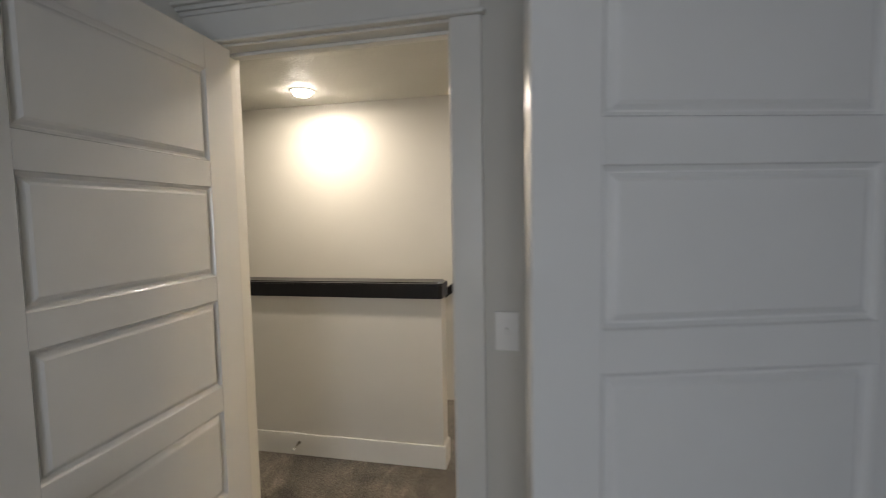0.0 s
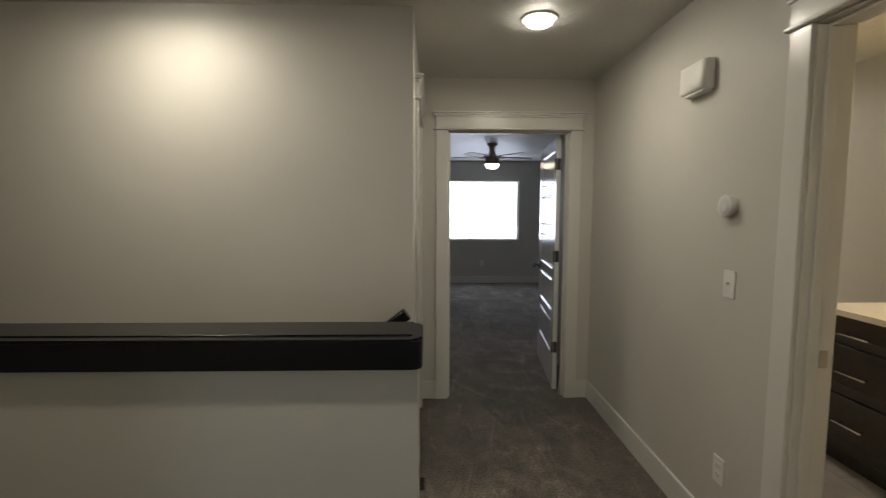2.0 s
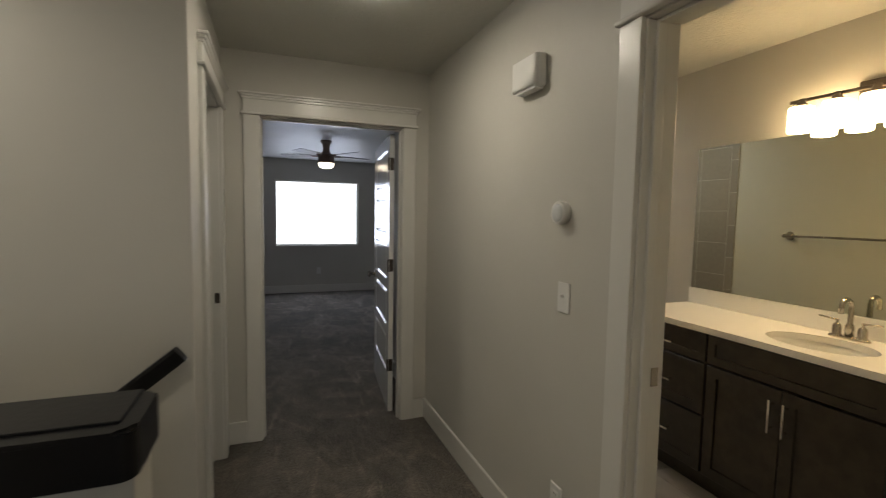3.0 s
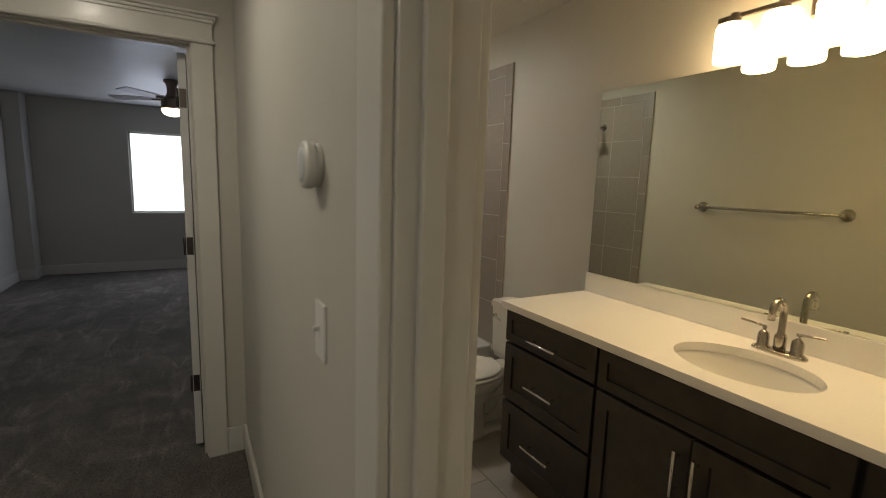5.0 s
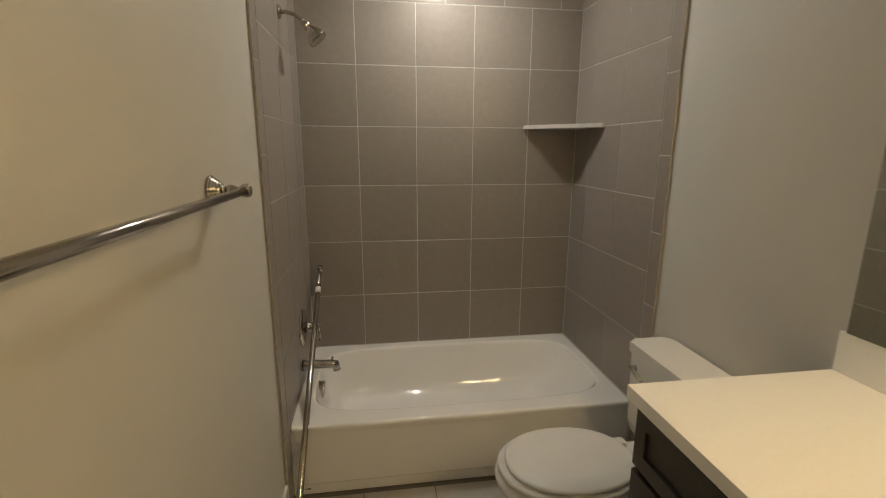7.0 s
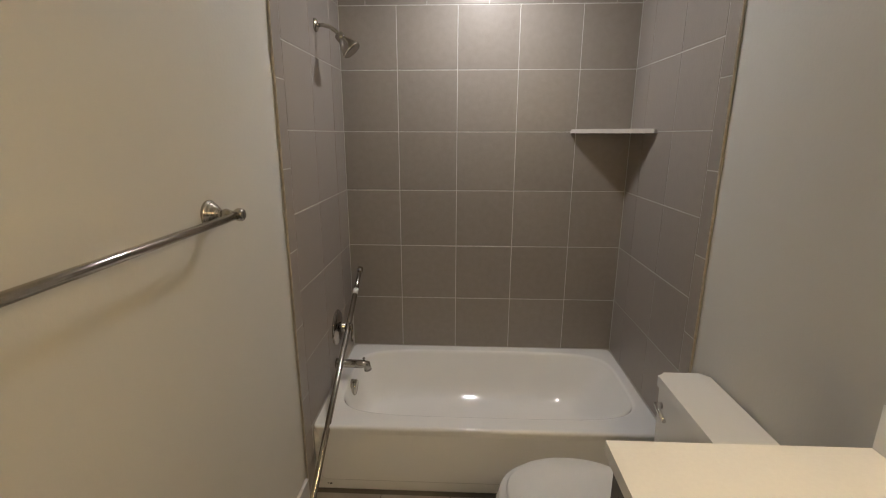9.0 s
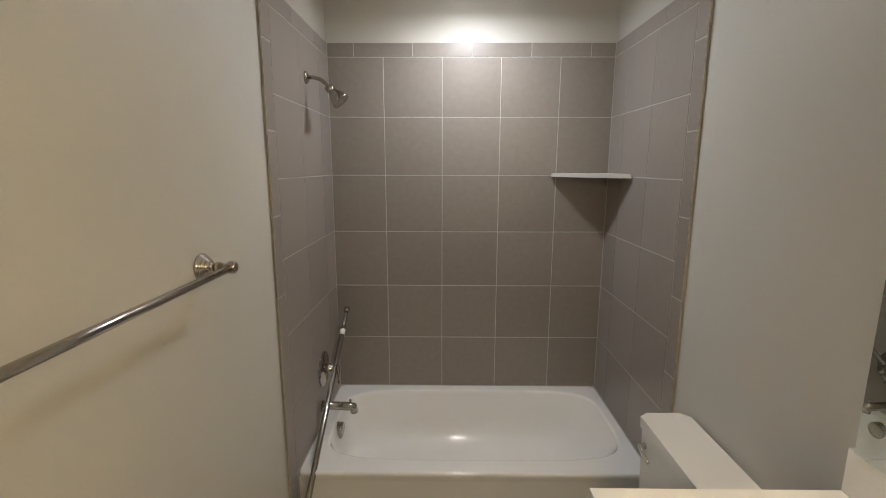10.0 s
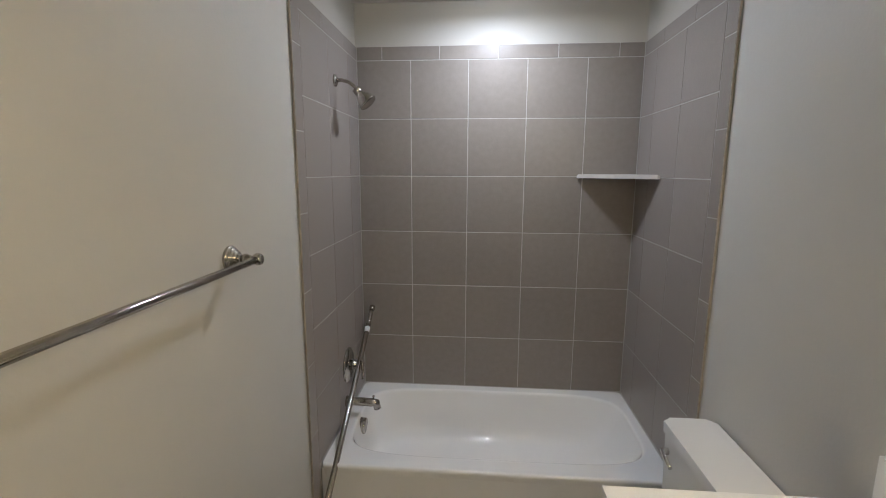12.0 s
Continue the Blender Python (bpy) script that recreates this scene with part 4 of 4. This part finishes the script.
# vanity
VX, VY0, VY1, VZ = 0.985, 1.425, 3.365, 0.875
ob = thing("bathroom_vanity", (1.25, 2.4, 0), "espresso-stained wooden vanity with shaker drawers and doors", "vanity")
part("body", BS(((VX + 0.012, VY0, 0.10), (1.515, VY1, 0.70)), ((VX + 0.012, VY0, 0.70), (VX + 0.03, VY1, VZ)), ((VX + 0.03, VY0, 0.70), (1.515, VY0 + 0.02, VZ)), ((VX + 0.03, VY1 - 0.02, 0.70), (1.515, VY1, VZ))), WOOD, ob)
part("toe_kick", B((VX + 0.06, VY0, 0.0), (1.515, VY1 - 0.002, 0.10)), WOOD, ob)


def shaker(name, y0, y1, z0, z1, handle):
    """A shaker front with a recessed field, and its bar pull."""
    r, f = 0.055, VX - 0.019
    bm = bmesh.new()
    rings = []
    for ins, x in ((0.0, VX + 0.011), (0.0, f + 0.002), (0.002, f), (r, f), (r + 0.0015, f + 0.009)):
        rings.append([(x, y0 + ins, z0 + ins), (x, y1 - ins, z0 + ins), (x, y1 - ins, z1 - ins), (x, y0 + ins, z1 - ins)])
    if z1 - z0 < 0.17:
        rings = []
        for ins, x in ((0.0, VX + 0.011), (0.0, f + 0.002), (0.002, f), (0.04, f), (0.0415, f + 0.009)):
            rings.append([(x, y0 + ins, z0 + ins), (x, y1 - ins, z0 + ins), (x, y1 - ins, z1 - ins), (x, y0 + ins, z1 - ins)])
    loft(bm, rings, smooth=False)
    fr = part(name, bm, WOOD, ob)
    if handle:
        (ya, za), (yb, zb) = handle
        h = bmesh.new()
        rod(h, (f - 0.030, ya, za), (f - 0.030, yb, zb), 0.006)
        for s in (0.14, 0.86):
            y, z = ya + (yb - ya) * s, za + (zb - za) * s
            rod(h, (f + (0.001 if name != "drawer_front" or z1 - z0 < 0.2 else 0.009), y, z), (f - 0.030, y, z), 0.0045, 10)
        part("handle", h, CHROME, fr, "polished steel bar pull")


for y0, y1 in ((2.808, 3.357), (1.470, 2.030)):
    yc = (y0 + y1) / 2
    for z0, z1, hz in ((0.722, 0.868, 0.778), (0.437, 0.708, 0.562), (0.125, 0.423, 0.277)):
        shaker("drawer_front", y0, y1, z0, z1, ((yc - 0.088, hz), (yc + 0.088, hz)))
shaker("false_front", 2.046, 2.794, 0.722, 0.868, None)
shaker("cabinet_door", 2.046, 2.417, 0.125, 0.708, ((2.393, 0.508), (2.393, 0.662)))
shaker("cabinet_door", 2.423, 2.794, 0.125, 0.708, ((2.455, 0.508), (2.455, 0.662)))

# countertop with an undermount sink
SX, SY, SA, SB = 1.205, 2.425, 0.165, 0.215
ob = thing("countertop", (1.25, 2.4, VZ), "white speckled quartz countertop with backsplash", "countertop")
bm = bmesh.new()
outer = [bm.verts.new(p) for p in ((0.955, 1.421, VZ), (1.517, 1.421, VZ), (1.517, 3.386, VZ), (0.955, 3.386, VZ))]
inner = [bm.verts.new(p) for p in oval(SX, SY, SA, SB, VZ, 56)]
es = [bm.edges.new((l[i], l[(i + 1) % len(l)])) for l in (outer, inner) for i in range(len(l))]
bmesh.ops.triangle_fill(bm, use_beauty=True, use_dissolve=False, edges=es)
res = bmesh.ops.extrude_face_region(bm, geom=bm.faces[:])
bmesh.ops.translate(bm, verts=[v for v in res["geom"] if isinstance(v, bmesh.types.BMVert)], vec=(0, 0, 0.032))
part("slab", bm, QUARTZ, ob)
part("backsplash", B((1.499, 1.421, 0.9072), (1.518, 3.386, 1.011), 0.003, 2), QUARTZ, ob)
ob = thing("sink", (SX, SY, VZ), "oval white porcelain undermount sink", "sink")
bm = bmesh.new()
loft(bm, [oval(SX, SY, SA + 0.03, SB + 0.03, VZ - 0.012, 56), oval(SX, SY, SA + 0.03, SB + 0.03, VZ - 0.001, 56), oval(SX, SY, SA + 0.002, SB + 0.002, VZ - 0.001, 56), oval(SX, SY, SA - 0.004, SB - 0.004, VZ - 0.02, 56), oval(SX, SY, SA * 0.9, SB * 0.9, VZ - 0.07, 56),
          oval(SX, SY, SA * 0.72, SB * 0.72, VZ - 0.115, 56), oval(SX, SY, SA * 0.45, SB * 0.45, VZ - 0.138, 56), oval(SX, SY, SA * 0.15, SB * 0.13, VZ - 0.145, 56)])
part("bowl", bm, PORC, ob)
part("drain", lathe(bmesh.new(), [(0.022, 0), (0.022, 0.003), (0.017, 0.005), (0.015, 0.009), (0.004, 0.010)], (SX, SY, VZ - 0.1445)), NICKEL, ob, "brushed nickel drain")

# faucet
QX, QY, QZ = 1.425, 2.425, 0.907
ob = thing("faucet", (QX, QY, QZ), "brushed nickel two-handle faucet with a high arc", "faucet")
bm = bmesh.new()
loft(bm, [oval(QX, QY, 0.027, 0.085, QZ, 36, 3), oval(QX, QY, 0.027, 0.085, QZ + 0.006, 36, 3), oval(QX, QY, 0.023, 0.080, QZ + 0.012, 36, 3)], True, True)
part("base", bm, NICKEL, ob)
pts = [(QX, QY, QZ + 0.01), (QX, QY, QZ + 0.060), (QX, QY, QZ + 0.070), (QX, QY, QZ + 0.075), (QX, QY, QZ + 0.15)] + arc((QX - 0.039, QY, QZ + 0.153), 0.039, 0, 175, 10) + [(QX - 0.079, QY, QZ + 0.128)]
part("spout", tube(bmesh.new(), pts, [0.0185, 0.0185, 0.015, 0.0112] + [0.0108] * (len(pts) - 4), 16), NICKEL, ob)
for s in (-1, 1):
    h = part("handle", lathe(bmesh.new(), [(0.024, 0.009), (0.024, 0.014), (0.019, 0.018), (0.0185, 0.050), (0.0155, 0.061), (0.009, 0.067), (0.006, 0.069), (0.006, 0.084), (0.002, 0.085)], (QX, QY + s * 0.052, QZ), seg=20), NICKEL, ob)
    part("lever", rod(bmesh.new(), (QX, QY + s * 0.046, QZ + 0.083), (QX - 0.006, QY + s * 0.128, QZ + 0.090), 0.0042, 12), NICKEL, h)

# mirror
bm = B((-0.003, -0.960, 1.013), (0.003, 0.960, 1.926), 0.0008)
bmesh.ops.rotate(bm, verts=bm.verts, cent=(0, 0, 0), matrix=Matrix.Rotation(radians(0.7), 3, "Z"))
bmesh.ops.translate(bm, verts=bm.verts, vec=(1.505, 2.402, 0))
solid("wall_mirror", bm, MIRROR, "large frameless wall mirror over the vanity", "mirror")

# vanity light
FXX, FZ = 1.40, 2.085
ob = thing("vanity_light", (1.52, 2.435, 2.085), "four-shade bronze vanity light, switched on, above the mirror", "vanity light")
part("backplate", B((1.497, 2.365, 2.035), (1.52, 2.505, 2.135), 0.006, 2), BRONZE, ob)
part("bar", B((FXX + 0.03, 2.082, 2.077), (FXX + 0.042, 2.775, 2.095), 0.003, 2), BRONZE, ob)
part("stem", rod(bmesh.new(), (1.50, 2.435, 2.086), (FXX + 0.04, 2.435, 2.086), 0.01), BRONZE, ob)
for y in SHADES:
    sh = part("shade", lathe(bmesh.new(), [(0.018, 2.048), (0.05, 2.045), (0.055, 2.035), (0.055, 1.925), (0.053, 1.918), (0.048, 1.918)], (FXX, y, 0), seg=32), SHADEGLOW, ob, "glowing opal glass shade")
    part("socket_cup", lathe(bmesh.new(), [(0.024, 2.047), (0.024, 2.06), (0.014, 2.075), (0.014, 2.086)], (FXX, y, 0), seg=20), BRONZE, sh, "bronze socket cup")
    part("arm", rod(bmesh.new(), (FXX, y, 2.083), (FXX + 0.035, y, 2.084), 0.007), BRONZE, sh)

# ---- tile pieces ----
P = 0.3085
GAP = 0.0037
TILES = {}


def tile_mesh(kind, size, material):
    """A thin tile with softened edges: size across u, v and the thickness w, centred."""
    key = (kind, tuple(round(s, 4) for s in size))
    if key not in TILES:
        TILES[key] = mesh_of(kind, B([-s / 2 for s in size], [s / 2 for s in size], 0.0012), material)
    return TILES[key]


def tile(kind, lo, hi, material, parent):
    ob = new(kind, tile_mesh(kind, [b - a for a, b in zip(lo, hi)], material))
    ob.location = [(a + b) / 2 for a, b in zip(lo, hi)]
    ob.parent = parent
    return ob


ZR = [0.326, 0.627, 0.9355, 1.244, 1.5525, 1.858, 2.160]
ZT, ZC = 2.160, 2.229
g = GAP / 2
back = solid("tile_wall_back", B((0.0, 4.9997, 0.30), (1.52, 5.012, ZC - 0.001)), GROUT, "taupe square tile wall behind the bathtub", "tile wall", kind="structure")
left = solid("tile_wall_side_west", B((0.0, 4.131, 0.0), (0.0092, 4.9997, ZC - 0.001)), GROUT, "taupe square tile wall beside the bathtub", "tile wall", kind="structure")
right = solid("tile_wall_side_east", B((1.5108, 4.131, 0.0), (1.52, 4.9997, ZC - 0.001)), GROUT, "taupe square tile wall beside the bathtub", "tile wall", kind="structure")
XC = [0.011, 0.303, 0.6115, 0.920, 1.2285, 1.509]
for z0, z1 in zip(ZR, ZR[1:]):
    for x0, x1 in zip(XC, XC[1:]):
        tile("tile", (x0 + g, 4.9985, z0 + g), (x1 - g, 5.006, z1 - g), TILE, back)
XCAP = [0.011, 0.149, 0.457, 0.766, 1.075, 1.383, 1.509]
for x0, x1 in zip(XCAP, XCAP[1:]):
    tile("cap_tile", (x0 + g, 4.9975, ZT + g), (x1 - g, 5.006, ZC), TILE, back)
YT0, YT1 = 4.131, 4.206
YC = [YT1, YT1 + P, YT1 + 2 * P, 4.9985]
for wallob, xa, xb in ((left, 0.004, 0.0105), (right, 1.5095, 1.516)):
    for z0, z1 in zip(ZR, ZR[1:]):
        for y0, y1 in zip(YC, YC[1:]):
            tile("tile", (xa, y0 + g, z0 + g), (xb, y1 - g, z1 - g), TILE, wallob)
    for y0, y1 in zip((YT1 - 0.03, YT1 + 0.24, YT1 + 0.55), (YT1 + 0.24, YT1 + 0.55, 4.9975)):
        tile("cap_tile", (xa, y0 + g, ZT + g), (xb, y1 - g, ZC), TILE, wallob)
    zz = [0.0, 0.19, 0.326] + [0.341 + 0.15 + P * k for k in range(6)] + [ZC]
    for z0, z1 in zip(zz, zz[1:]):
        tile("edge_tile", (xa, YT0, z0 + g), (xb, (YT1 if z0 > 0.32 else TF) - g, z1 - g), TILE, wallob)
    e = solid("tile_edge", B((xa - 0.0005, YT0 - 0.004, 0.0), (xb + 0.0005, YT0 - 0.0005, ZC), 0.0006), EDGE, "thin tan edge strip of the shower tile", "tile edge", kind="structure")

fl = solid("floor_bath", B((-0.06, 1.42, -0.2), (1.52, 5.0, -0.0025)), FGROUT, "pale rectangular floor tile with dark joints", "tile floor", kind="structure")
FX0 = [-0.06, 0.302, 0.607, 0.912, 1.217, 1.52]
for k, (x0, x1) in enumerate(zip(FX0, FX0[1:])):
    y = 0.55 + (0.305 if k % 2 else 0.0) + 0.376
    while y < 4.25:
        y0, y1 = max(y, TY0 if x0 < 0 else 1.42), min(y + 0.61, 4.20)
        if y1 - y0 > 0.03:
            xx0 = x0 if (x0 >= 0 or y1 <= TY1 + 0.01) else 0.0
            tile("floor_tile", (xx0 + g, y0 + g, -0.01), (x1 - g, y1 - g, 0.0), FTILE, fl)
        y += 0.61
solid("threshold_carpet", B((HX, TY0 - 0.02, -0.2), (-0.062, TY1 + 0.02, 0.0)), CARPET, "carpet edge at the bathroom doorway", "carpet", kind="structure")
